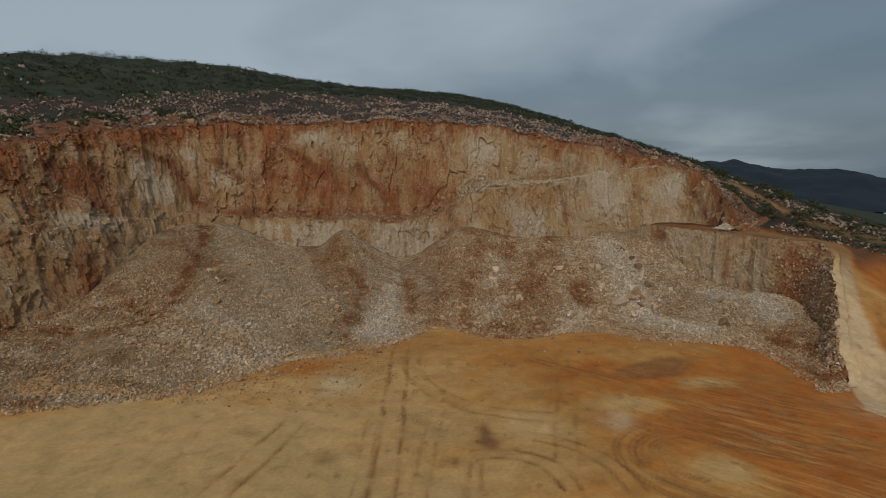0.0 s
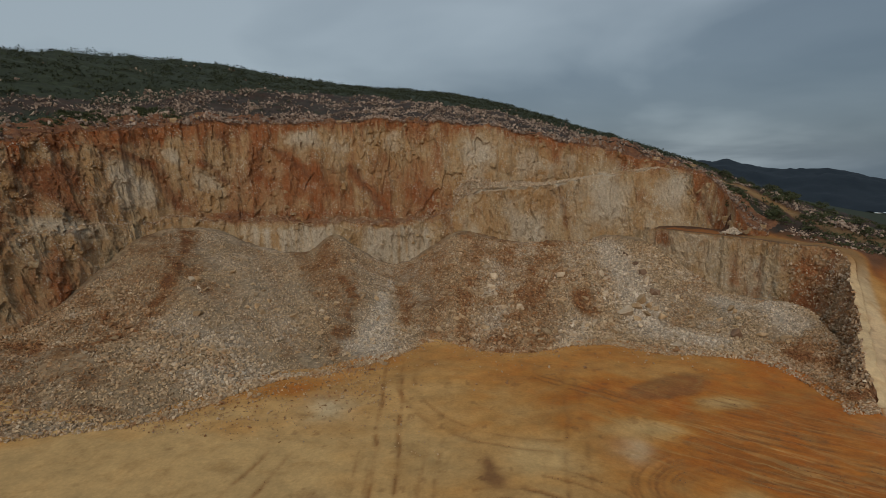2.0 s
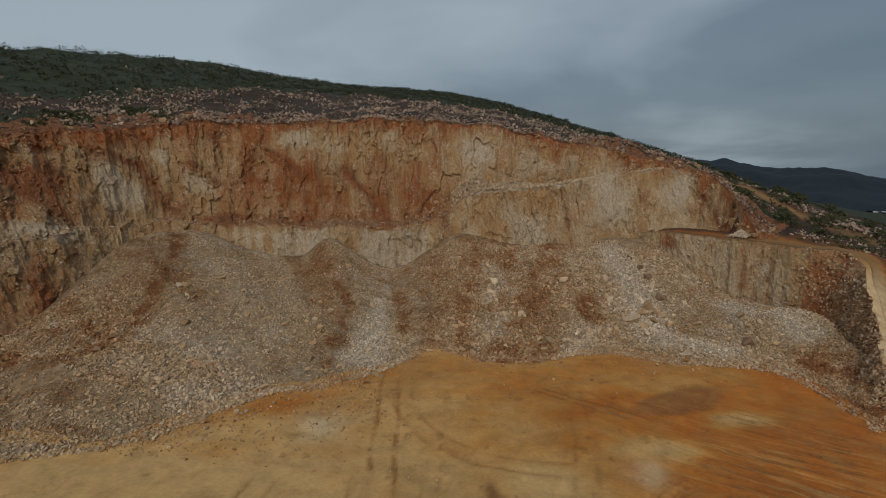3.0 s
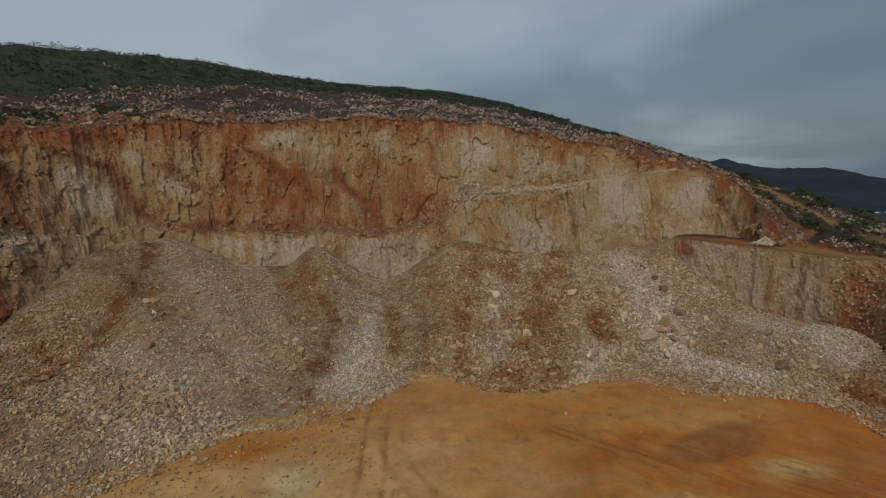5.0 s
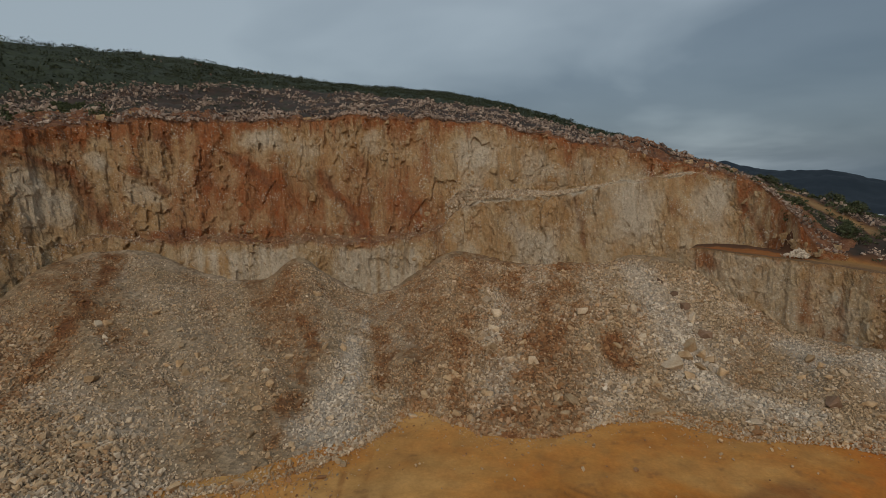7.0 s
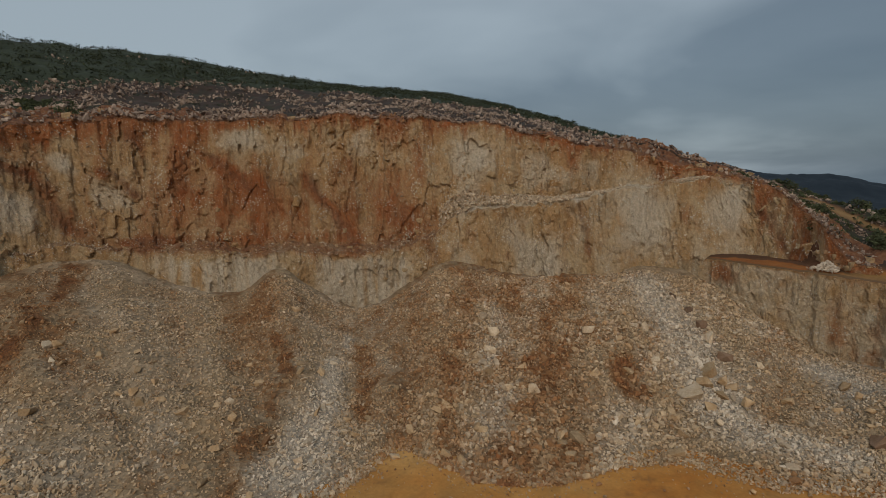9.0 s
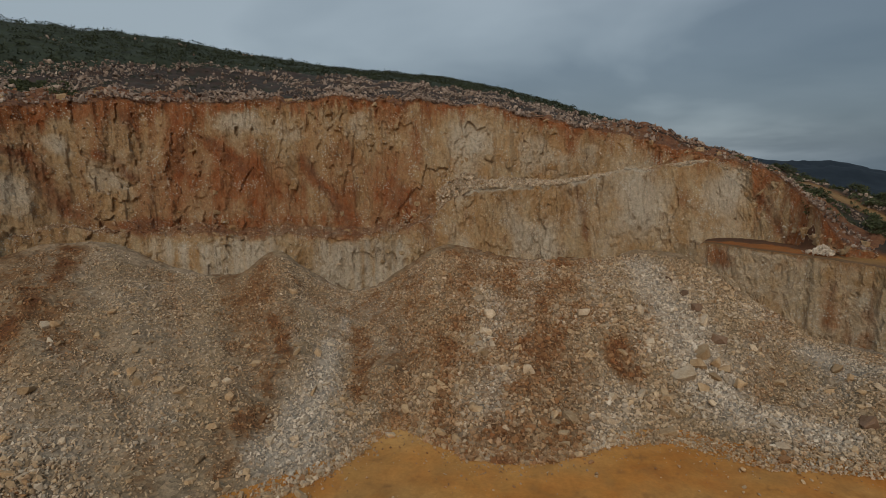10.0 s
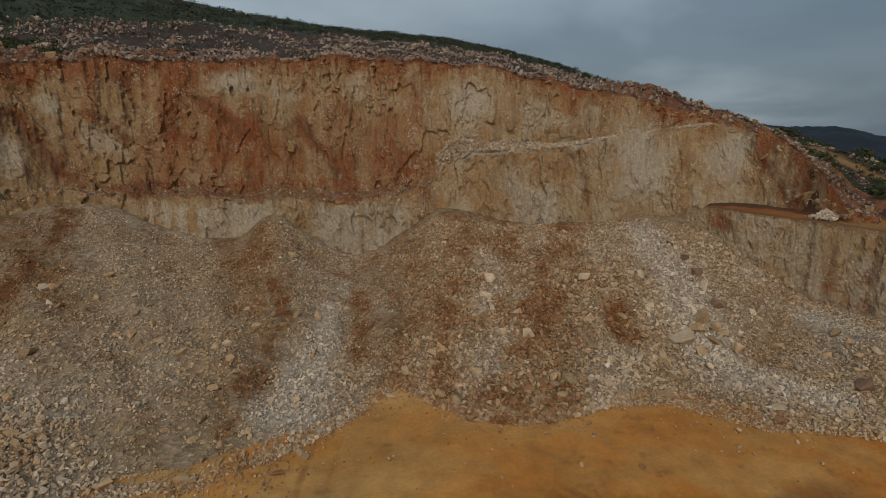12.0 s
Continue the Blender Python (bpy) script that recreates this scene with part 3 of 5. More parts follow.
# ---- ground: floor, bench road, hill and the lowland, one sheet to the horizon ----
def steps(*pieces):
    """Grid lines: stretches (from, to, step), then growing steps outwards to the horizon."""
    core = np.concatenate([np.arange(lo, hi - 1e-6, st) for lo, hi, st in pieces])
    out, p, st = [], pieces[-1][1], pieces[-1][2]
    while p < 4300:
        out.append(p)
        st = min(st * 1.11, 140)
        p += st
    left, p, st = [], pieces[0][0], pieces[0][2]
    while p > -4300:
        st = min(st * 1.13, 140)
        p -= st
        left.append(p)
    return np.concatenate([left[::-1], core, out])


gx = steps((-46, -16, 0.5), (-16, 36, 0.2), (36, 62, 0.4))
gy = steps((20, 28, 0.4), (28, 60, 0.2), (60, 72, 0.35), (72, 165, 0.8))
GX, GY = np.meshgrid(gx, gy)
GZ = ground_height(GX, GY)
RUT = ruts(GX, GY)
GA, GR = polar(GX, GY)
on_floor = (GR < bench_foot(GA) + 30) * (GX < 60) * (GY < 85)
RUT = RUT * on_floor * (GY > 15) * (GX > -40)
GZ = GZ - 0.07 * RUT + 0.03 * np.clip(ruts(GX + 0.4, GY) - RUT, 0, 1) * on_floor
RIMR = lookup(FACE, GA, 1)
WILD = sstep(0.5, 3, GR - RIMR + 1.5 * fbm(GX / 4, GY / 4, 0, 3, 61)) * (1 - sstep(104, 116, np.abs(GA)))
ridge_road = np.exp(-((GR - lookup(BROW, GA, 0) + 2.5 + 0.8 * fbm(GA / 4, 0 * GA, 0, 2, 63)) / 1.7) ** 4) * sstep(33, 35, GA) * (1 - sstep(62, 66, GA))
ramp_road = sstep(45, 47, GA) * np.exp(-((GR - bench_edge(GA) - 3.0 - 4.0 * sstep(62, 68, GA)) / (2.4 + 2.0 * sstep(60, 66, GA))) ** 4)
WILD = WILD * (1 - 0.40 * ridge_road) * (1 - ramp_road)
WILD = np.maximum(WILD, sstep(170, 260, GR) * (1 - sstep(104, 116, np.abs(GA))))
SCRAPE = sstep(10, 20, GX) * (1 - sstep(37, 43, GX)) * (1 - sstep(48, 56, GY + 0.25 * (GX - 22))) * sstep(22, 26, GY) * (0.45 + 0.55 * sstep(-0.2, 0.3, fbm(GX / 6, GY / 6, 0, 3, 64)))
VEG = sstep(-5, 5, GR - RIMR - scrub_line(GA) + 5 * fbm(GX / 12, GY / 12, 0, 3, 62))
VEG = np.clip(np.maximum(VEG, 0.36) + 0.12 * sstep(34, 40, GA) * sstep(0, 4, GR - RIMR) + 0.45 * sstep(2, 4, GR - RIMR) * (1 - sstep(8, 12, GR - RIMR)) * (1 - sstep(-42, -32, GA)), 0, 1) * (1 - 0.9 * ridge_road)
shoulder = sstep(47, 50, GA) * (1 - sstep(60, 64, GA)) * (1 - ramp_road) * sstep(0, 1, GR - bench_foot(GA))
WILD = np.maximum(WILD, 0.8 * shoulder)
WILD = np.maximum(WILD, 0.55 * ramp_road * (1 - sstep(58, 66, GA)))
VEG = VEG * (1 - 0.7 * shoulder)
bench_road = sstep(30, 33, GA) * (1 - sstep(46, 50, GA)) * (GR > bench_foot(GA)) * (GR < RIMR + 3)
WILD = np.maximum(WILD, np.where(GR < lookup(FACE, GA, 0), 0.40, 0.85) * bench_road)
VEG = VEG * (1 - 0.8 * bench_road)
verge = (GR - bench_edge(GA) + 0.6 * fbm(GX / 2.5, GY / 2.5, 0, 3, 66))
SANDY = sstep(0.6, 1.2, verge) * (1 - sstep(3.6, 5.0, verge - 1.5 * sstep(66, 74, GA))) * sstep(59, 63, GA) * (1 - sstep(84, 89, GA))
FRED = np.clip(floor_red(GX, GY) - 0.40 * ramp_road * (1 - 0.6 * sstep(66, 74, GA)) - 0.6 * ridge_road, 0, 1)
ground = tagged(grid_mesh("ground", np.stack([GX, GY, GZ], -1), {"red": FRED, "wet": floor_wet(GX, GY), "pale": np.clip(floor_pale(GX, GY) + SANDY, 0, 1), "rut": RUT * (1 - SANDY), "wild": WILD, "veg": VEG, "scrape": SCRAPE}, MAT_GROUND),
                "ochre and orange earth floor with wheel ruts, rising to a scrub hill", "ground", kind="structure")


# ---- quarry faces ----
def face_relief(x, y, z, big=1.0):
    """How far the broken rock stands out from its mean face, in metres: upright joints, blocks between them, fine breakage."""
    wx, wy, wz = (0.7 * fbm(x / 2.6, y / 2.6, z / 4, 3, 65 + k) for k in range(3))
    columns = facets((x + wx) / 2.5, (y + wy) / 2.5, (z + wz) / 6.5, 71, 0.40)
    blocks = facets((x + wy) / 1.15 + 7, (y + wx) / 1.15, (z + wz) / 1.9, 75, 0.55)
    chips = facets((x + 0.4 * wx) / 0.55, (y + 0.4 * wy) / 0.55 + 3, z / 0.75, 79, 0.5)
    wob = 1.7 * fbm(x / 9, y / 9, z / 16, 3, 81)
    rib = 0.95 * fbm(x / 1.9, y / 1.9, z / 15, 4, 84)
    rough = sstep(-0.35, 0.35, fbm(x / 6, y / 6, z / 6, 3, 86))
    return big * (wob + rib) + 0.62 * columns + (0.20 + 0.36 * rough) * blocks + (0.07 + 0.15 * rough) * chips + 0.16 * fbm(x / 0.7, y / 0.7, z / 0.8, 2, 88)


# bare panels of rock. bearing, half width, height, half height, strength
PANELS = [(-42.8, 2.6, 17.5, 3.2, .75), (-44.5, 1.5, 21, 1.6, .5), (-34, 1.8, 19.8, 2.6, .6), (-37.6, 0.9, 23.8, 1.5, .8), (-20.5, 3.2, 27.2, 1.6, .75), (-15.6, 1.8, 26, 1.8, .6), (-8, 2.6, 27, 2.4, .55),
          (-53.5, 3.0, 13.2, 1.7, .8), (-50, 2.0, 12, 1.4, .6), (7, 3, 24.5, 2.2, .6), (14, 2.2, 22.5, 2.5, .55), (14.8, 2.6, 10.5, 2.8, .7), (27.3, 2.8, 15.5, 4, .7), (34, 1.8, 17.5, 3, .7), (21, 1.5, 22.5, 2, .45)]
# earthy patches. bearing, half width, height, half height, strength
PATCHES = [(-50, 3.2, 25.8, 1.5, .9), (-44, 3.5, 26.8, 1.3, .8), (-38.5, 2.6, 27.6, 1.1, .7), (-51.8, 2.4, 20, 1.7, .9), (-31.6, 2.4, 12.7, 0.8, .9), (-32, 0.9, 27.2, 1.8, .6), (-22, 7, 17, 5, .35), (-2.9, 2.2, 16.5, 2.6, .6), (6.9, 0.9, 14, 2.4, .7), (11, 1.2, 10.5, 1.3, .7), (31.4, 0.9, 16.6, 2.4, .6), (40, 2.6, 15, 3.5, .25), (44, 1.8, 14, 2.5, .3)]
# dark hollows, drawn in colour only. bearing, half width, height, half height, strength
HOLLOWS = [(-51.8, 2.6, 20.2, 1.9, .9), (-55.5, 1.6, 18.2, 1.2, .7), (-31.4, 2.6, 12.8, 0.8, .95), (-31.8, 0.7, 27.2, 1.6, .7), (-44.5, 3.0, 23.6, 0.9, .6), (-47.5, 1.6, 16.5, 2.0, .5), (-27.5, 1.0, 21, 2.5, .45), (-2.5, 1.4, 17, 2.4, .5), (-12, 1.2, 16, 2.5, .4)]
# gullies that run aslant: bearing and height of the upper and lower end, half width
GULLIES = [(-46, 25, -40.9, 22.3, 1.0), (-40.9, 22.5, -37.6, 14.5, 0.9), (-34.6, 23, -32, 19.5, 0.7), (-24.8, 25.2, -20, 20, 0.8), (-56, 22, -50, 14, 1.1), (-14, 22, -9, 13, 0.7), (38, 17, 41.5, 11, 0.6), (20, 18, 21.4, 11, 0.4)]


def face_masks(X, Y, Z, top):
    a, r = polar(X, Y)
    down = np.maximum(top - Z, 0)
    wa = a + 1.1 * fbm(a / 2.2, Z / 5, 0, 3, 98)
    wz = Z + 0.9 * fbm(a / 2.0, Z / 3, 3.3, 3, 97)
    # the red fringe under the rim, drawn down in tongues
    fringe = np.clip(1.9 + 3.6 * fbm(a / 0.8, Z * 0, 0, 4, 93, 0.6) + 1.2 * fbm(a / 6, Z * 0, 0, 2, 94), 0.5, 6)
    red = 0.24 + 0.84 * np.exp(-(down / fringe) ** 1.5) + 0.45 * fbm(a / 2.2, Z / 22, 0, 4, 91) + 0.55 * fbm(X / 3.5, Y / 3.5, Z / 5, 4, 92)
    west = 1 - sstep(-2, 6, a)
    red = red + 0.16 * west + 0.18 * (1 - sstep(-52, -46, a)) - 0.22 * (1 - west) * (1 - sstep(36, 40, a)) * sstep(2, 5, down)
    red = red + 0.20 * sstep(-34, -28, a) * west * np.exp(-((Z - 18) / 7) ** 2)
    pale = 0.16 + 0.45 * fbm(a / 3.0, Z / 7, 0, 4, 95) + 0.28 * (1 - west) * (1 - sstep(36, 40, a))
    # the freshly blasted lowest strip
    low = (1 - sstep(10.6, 11.8, wz)) * (np.exp(-((a + 24.5) / 7.0) ** 6) + np.exp(-((a + 7) / 6.8) ** 6))
    pale = pale + 0.8 * low + 0.7 * low * fbm(a / 0.7, Z / 9, 0, 3, 96)
    red = red - 0.75 * low + 0.35 * np.exp(-((a + 20) / 18) ** 4 - ((Z - 12.9) / 0.9) ** 2)
    pale = pale - 0.4 * np.exp(-down / 2.5)
    red = red + sstep(36, 38, a) * (0.12 + 0.9 * fbm(a / 0.9, Z / 14, 0, 3, 99))
    for a0, w, z0, h, k in PANELS:
        spot = np.exp(-((wa - a0) / w) ** 4 - ((wz - z0) / h) ** 4)
        pale, red = pale + k * spot, red - 0.75 * k * spot
    for a0, w, z0, h, k in PATCHES:
        spot = np.exp(-np.hypot((wa - a0) / w, (wz - z0) / h) ** 3)
        pale, red = pale - k * spot, red + 0.75 * k * spot
    for a0, z0, a1, z1, w in GULLIES:
        f = np.clip((wz - z0) / (z1 - z0), -0.2, 1.2)
        line = np.exp(-((wa - a0 - (a1 - a0) * f) / w) ** 2) * sstep(-0.15, 0.05, f) * (1 - sstep(0.95, 1.15, f))
        pale, red = pale - 0.5 * line, red + 0.55 * line
    return np.clip(red, 0, 1), np.clip(pale, 0, 1)


def face_earth_dark(X, Y, Z):
    """Dark earth washed down the gullies, and dark colour at the hollows of the face."""
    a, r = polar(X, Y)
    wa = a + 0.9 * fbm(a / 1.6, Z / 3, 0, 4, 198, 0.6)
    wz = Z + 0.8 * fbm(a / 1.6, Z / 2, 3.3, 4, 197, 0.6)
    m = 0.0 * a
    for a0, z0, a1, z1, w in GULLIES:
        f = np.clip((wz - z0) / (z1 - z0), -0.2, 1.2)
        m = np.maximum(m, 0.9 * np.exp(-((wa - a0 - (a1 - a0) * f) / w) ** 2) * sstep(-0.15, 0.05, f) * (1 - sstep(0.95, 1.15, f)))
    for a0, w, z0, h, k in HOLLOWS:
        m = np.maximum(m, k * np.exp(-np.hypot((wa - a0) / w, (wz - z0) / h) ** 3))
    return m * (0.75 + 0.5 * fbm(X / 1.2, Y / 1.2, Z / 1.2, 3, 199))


def build_main_face():
    a = np.linspace(-112, 49, 860)
    foot, rim, top = (lookup(FACE, a, k) for k in range(3))
    lz, lw = lookup(LEDGE, a, 0), lookup(LEDGE, a, 1)
    lz = lz + 0.9 * fbm(a / 2.2, 0 * a, 0, 4, 102, 0.6)
    lean = np.maximum(rim - foot - lw, 0.5)
    share = np.clip(lz / top, 0.2, 0.8)
    nodes = [(foot, 0 * a - 0.5), (foot + lean * share, lz), (foot + lean * share + lw, lz + 0.05 * lw), (rim, top), (rim + 2.2, None), (rim + 6.5, None)]
    counts = [50, 14, 64, 6, 8]
    rs, zs, lip = [], [], []
    for (r0, z0), (r1, z1), n, k in zip(nodes[:-1], nodes[1:], counts, range(5)):
        for j in range(n):
            t = j / n
            rs.append(r0 + (r1 - r0) * t)
            zs.append(z0 + (z1 - z0) * t if z1 is not None else None)
            lip.append(k >= 3)
    R = np.stack(rs)
    A = np.repeat(a[None], len(rs), 0)
    Z = np.zeros_like(R)
    ra = np.radians(A)
    for k, z in enumerate(zs):
        if z is not None:
            Z[k] = z
    X, Y = CX + R * np.sin(ra), CY + R * np.cos(ra)
    T = np.repeat(top[None], len(rs), 0)
    lipm = np.array(lip)[:, None] * np.ones_like(R)
    plate = ground_height(CX + np.maximum(R, rim[None] + 4.0) * np.sin(ra), CY + np.maximum(R, rim[None] + 4.0) * np.cos(ra))
    d = np.clip((R - rim[None]) / 5.0, 0, 1)
    zl = T * (1 - sstep(0, 1, d)) + (plate + 0.25) * sstep(0, 1, d) - 1.6 * sstep(5.2, 6.4, R - rim[None]) + 0.35 * fbm(X / 1.6, Y / 1.6, 0, 3, 103)
    Z = np.where(lipm > 0.5, zl, Z)
    out = face_relief(X, Y, Z) * (1 - 0.55 * sstep(36, 39, A))
    fade = np.where(lipm > 0.5, 1 - sstep(0, 2.5, R - rim[None]), 1.0)
    R2 = R - out * fade
    X2, Y2 = CX + R2 * np.sin(ra), CY + R2 * np.cos(ra)
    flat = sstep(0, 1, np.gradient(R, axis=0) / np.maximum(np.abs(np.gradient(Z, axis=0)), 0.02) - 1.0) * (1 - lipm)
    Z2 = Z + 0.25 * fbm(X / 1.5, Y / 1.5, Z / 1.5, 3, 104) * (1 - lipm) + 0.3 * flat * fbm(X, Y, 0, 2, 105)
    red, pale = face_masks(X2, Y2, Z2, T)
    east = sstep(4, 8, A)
    dirt_dark = np.clip(flat * 0.6 * (1 - east) + lipm * 1.25, 0, 1) * (0.6 + 0.5 * fbm(X, Y, 0, 2, 106) + 0.3)
    dirt_dark = np.maximum(dirt_dark, face_earth_dark(X2, Y2, Z2) * (1 - lipm))
    shelf = flat * east * (1 - sstep(31, 34, A)) * sstep(-0.35, 0.2, fbm(X / 2.5, Y / 2.5, Z, 3, 114))
    pale = np.clip(pale + 0.5 * shelf, 0, 1)
    red = red * (1 - 0.7 * shelf)
    return grid_mesh("cliff_face", np.stack([X2, Y2, Z2], -1)[:, ::-1], {"red": red[:, ::-1], "pale": pale[:, ::-1], "dirt_dark": np.clip(dirt_dark, 0, 1)[:, ::-1]}, MAT_FACE, False)


def build_bench_face():
    a = np.linspace(28, 79, 280)
    foot, top = bench_foot(a), lookup(BENCH, a, 1)
    edge = bench_edge(a)
    rows_up, rows_lip = 40, 9
    R, Z = [], []
    for j in range(rows_up):
        t = j / rows_up
        R.append(foot - 0.4 + (edge - foot + 0.4) * t)
        Z.append(-0.6 + (top + 0.6) * t)
    for j in range(rows_lip):
        R.append(edge + 2.4 * j / (rows_lip - 1)); Z.append(top)
    R, Z = np.stack(R), np.stack(Z)
    A = np.repeat(a[None], len(R), 0); ra = np.radians(A)
    X, Y = CX + R * np.sin(ra), CY + R * np.cos(ra)
    T = np.repeat(top[None], len(R), 0)
    lipm = (np.arange(len(R)) >= rows_up)[:, None] * np.ones_like(R)
    Rg = np.maximum(R, edge[None] + 1.8)
    g = ground_height(CX + Rg * np.sin(ra), CY + Rg * np.cos(ra))
    d = R - edge[None]
    zl = np.where(d < 1.6, g + 0.10, g + 0.10 - 0.9 * (d - 1.6))
    Z = np.where(lipm > 0.5, zl, Z)
    out = (0.5 * face_relief(X, Y, Z, 0.35) + 0.24 * fbm(A / 0.9, 0 * A, 0, 3, 112) * (A < 55) + 0.8 * fbm(X / 1.6, Y / 1.6, Z / 1.3, 3, 113) * sstep(50, 58, A)) * np.where(lipm > 0.5, 1 - sstep(0, 1.2, d), 1) * np.clip(T / 5, 0.35, 1)
    R2 = R - out
    X2, Y2 = CX + R2 * np.sin(ra), CY + R2 * np.cos(ra)
    Z2 = Z + 0.2 * fbm(X / 1.5, Y / 1.5, Z / 1.5, 3, 107) * (1 - lipm)
    red, pale = face_masks(X2, Y2, Z2, T)
    red = np.clip(0.26 + 0.55 * fbm(A / 1.6, Z / 20, 0, 4, 108) + 0.5 * sstep(51, 57, A) * (1 - lipm) + 0.4 * fbm(X / 1.5, Y / 1.5, Z / 1.5, 3, 110) + 0.9 * np.exp(-((A - 35.6) / 1.6) ** 2 - ((Z - 9.4) / 1.5) ** 2), 0, 1)
    pale = np.clip(0.60 + 0.5 * fbm(X / 4, Y / 4, Z / 5, 3, 109) - 0.8 * sstep(50, 56, A), 0, 1)
    dirt_dark = 0.25 * sstep(55, 60, A)
    red = np.where(lipm > 0.5, 0.6, red)
    pale = np.where(lipm > 0.5, sstep(58, 63, A), pale)
    wild = 0.75 * lipm * (1 - sstep(56, 62, A))
    ob = grid_mesh("bench_cliff_face", np.stack([X2, Y2, Z2], -1)[:, ::-1], {"red": red[:, ::-1], "pale": pale[:, ::-1], "dirt_dark": dirt_dark[:, ::-1], "wild": wild[:, ::-1]}, MAT_FACE, False)
    # the verge on top is earth, like the road behind it
    ob.data.materials.append(MAT_GROUND)
    index = np.zeros(len(ob.data.polygons), np.int32)
    index[rows_up * (len(a) - 1):] = 1
    ob.data.polygons.foreach_set("material_index", index)
    return ob


cliff = tagged(build_main_face(), "tall blasted limestone face, rust-stained from the rim down", "cliff", kind="structure")
tagged(build_bench_face(), "lower limestone bench face under the haul road, red-brown at its end", "cliff", kind="structure")


# ---- rubble at the foot of the faces ----
def build_rubble():
    a = np.linspace(-118, 82.5, 640)
    toe, top = lookup(TOE, a), lookup(RUBBLE, a, 0)
    t = np.linspace(-0.06, 1.0, 130)[:, None]
    R = toe + (top + 1.8 * (1 - sstep(52, 58, a)) - toe) * t - 2.0 * (1 - t)
    A = np.repeat(a[None], len(t), 0); ra = np.radians(A)
    X, Y = CX + R * np.sin(ra), CY + R * np.cos(ra)
    Z = rubble_height(X, Y)
    return grid_mesh("rubble_slope", np.stack([X, Y, Z], -1)[:, ::-1], {"red": red_rubble(X, Y)[:, ::-1], "pale": pale_rubble(X, Y)[:, ::-1]}, MAT_RUBBLE, False)


rubble = tagged(build_rubble(), "long slope of blasted grey-beige and rusty rubble", "rubble slope", kind="structure")


# ---- loose stones ----
rng = np.random.default_rng(4)


def stone_shapes(count, points, seed):
    """Angular stones: hulls of a few jittered points."""
    shapes, r = [], np.random.default_rng(seed)
    for _ in range(count):
        bm = bmesh.new()
        p = r.normal(size=(points, 3))
        p /= np.linalg.norm(p, axis=1)[:, None]
        p = np.sign(p) * np.abs(p) ** 0.6 * np.array([1.05, r.uniform(0.6, 0.95), r.uniform(0.4, 0.75)]) * 0.55
        for q in p:
            bm.verts.new(q)
        hull = bmesh.ops.convex_hull(bm, input=list(bm.verts))
        bmesh.ops.delete(bm, geom=[g for g in hull["geom_interior"] if isinstance(g, bmesh.types.BMVert)], context="VERTS")
        bmesh.ops.recalc_face_normals(bm, faces=list(bm.faces))
        bm.verts.index_update()
        v = np.array([w.co[:] for w in bm.verts])
        f = np.array([[w.index for w in g.verts] for g in bm.faces])
        shapes.append((v, f))
        bm.free()
    return shapes


def turns(n, tilt=1.0):
    q = rng.normal(size=(n, 4))
    q[:, 1:3] *= tilt
    q /= np.linalg.norm(q, axis=1)[:, None]
    w, x, y, z = q.T
    return np.stack([np.stack([1 - 2 * (y * y + z * z), 2 * (x * y - z * w), 2 * (x * z + y * w)], -1),
                     np.stack([2 * (x * y + z * w), 1 - 2 * (x * x + z * z), 2 * (y * z - x * w)], -1),
                     np.stack([2 * (x * z - y * w), 2 * (y * z + x * w), 1 - 2 * (x * x + y * y)], -1)], 1)


def scatter_mesh(name, places, sizes, shapes, red, pale, material):
    """Many stones in one mesh, each an island."""
    kind = rng.integers(0, len(shapes), len(places))
    V, F, RD, PL, base = [], [], [], [], 0
    for k, (v, f) in enumerate(shapes):
        sel = np.where(kind == k)[0]
        if not len(sel):
            continue
        rot = turns(len(sel), 0.8)
        vv = np.einsum("nij,vj->nvi", rot, v) * sizes[sel][:, None, None] + places[sel][:, None]
        ff = f[None] + (base + np.arange(len(sel)) * len(v))[:, None, None]
        V.append(vv.reshape(-1, 3)); F.append(ff.reshape(-1, 3))
        RD.append(np.repeat(red[sel], len(v))); PL.append(np.repeat(pale[sel], len(v)))
        base += len(sel) * len(v)
    return array_mesh(name, np.concatenate(V), np.concatenate(F), {"red": np.concatenate(RD), "pale": np.concatenate(PL)}, material)


SHAPES = stone_shapes(14, 11, 3)
SMALL_SHAPES = stone_shapes(10, 8, 5)
GRAVEL_SHAPES = stone_shapes(12, 7, 6)


def rubble_places(n, lo=-0.05, hi=1.0, a0=-64, a1=70, power=1.0):
    a = rng.uniform(a0, a1, n)
    toe, top = lookup(TOE, a), lookup(RUBBLE, a, 0)
    t = lo + (hi - lo) * rng.random(n) ** power
    toe = toe + 0.6 * fbm(a / 4, a * 0, 0, 3, 21)
    r = np.sqrt(toe ** 2 + (top ** 2 - toe ** 2) * np.clip(t, 0, 1)) + toe * np.minimum(t, 0)
    x, y = CX + r * np.sin(np.radians(a)), CY + r * np.cos(np.radians(a))
    return x, y


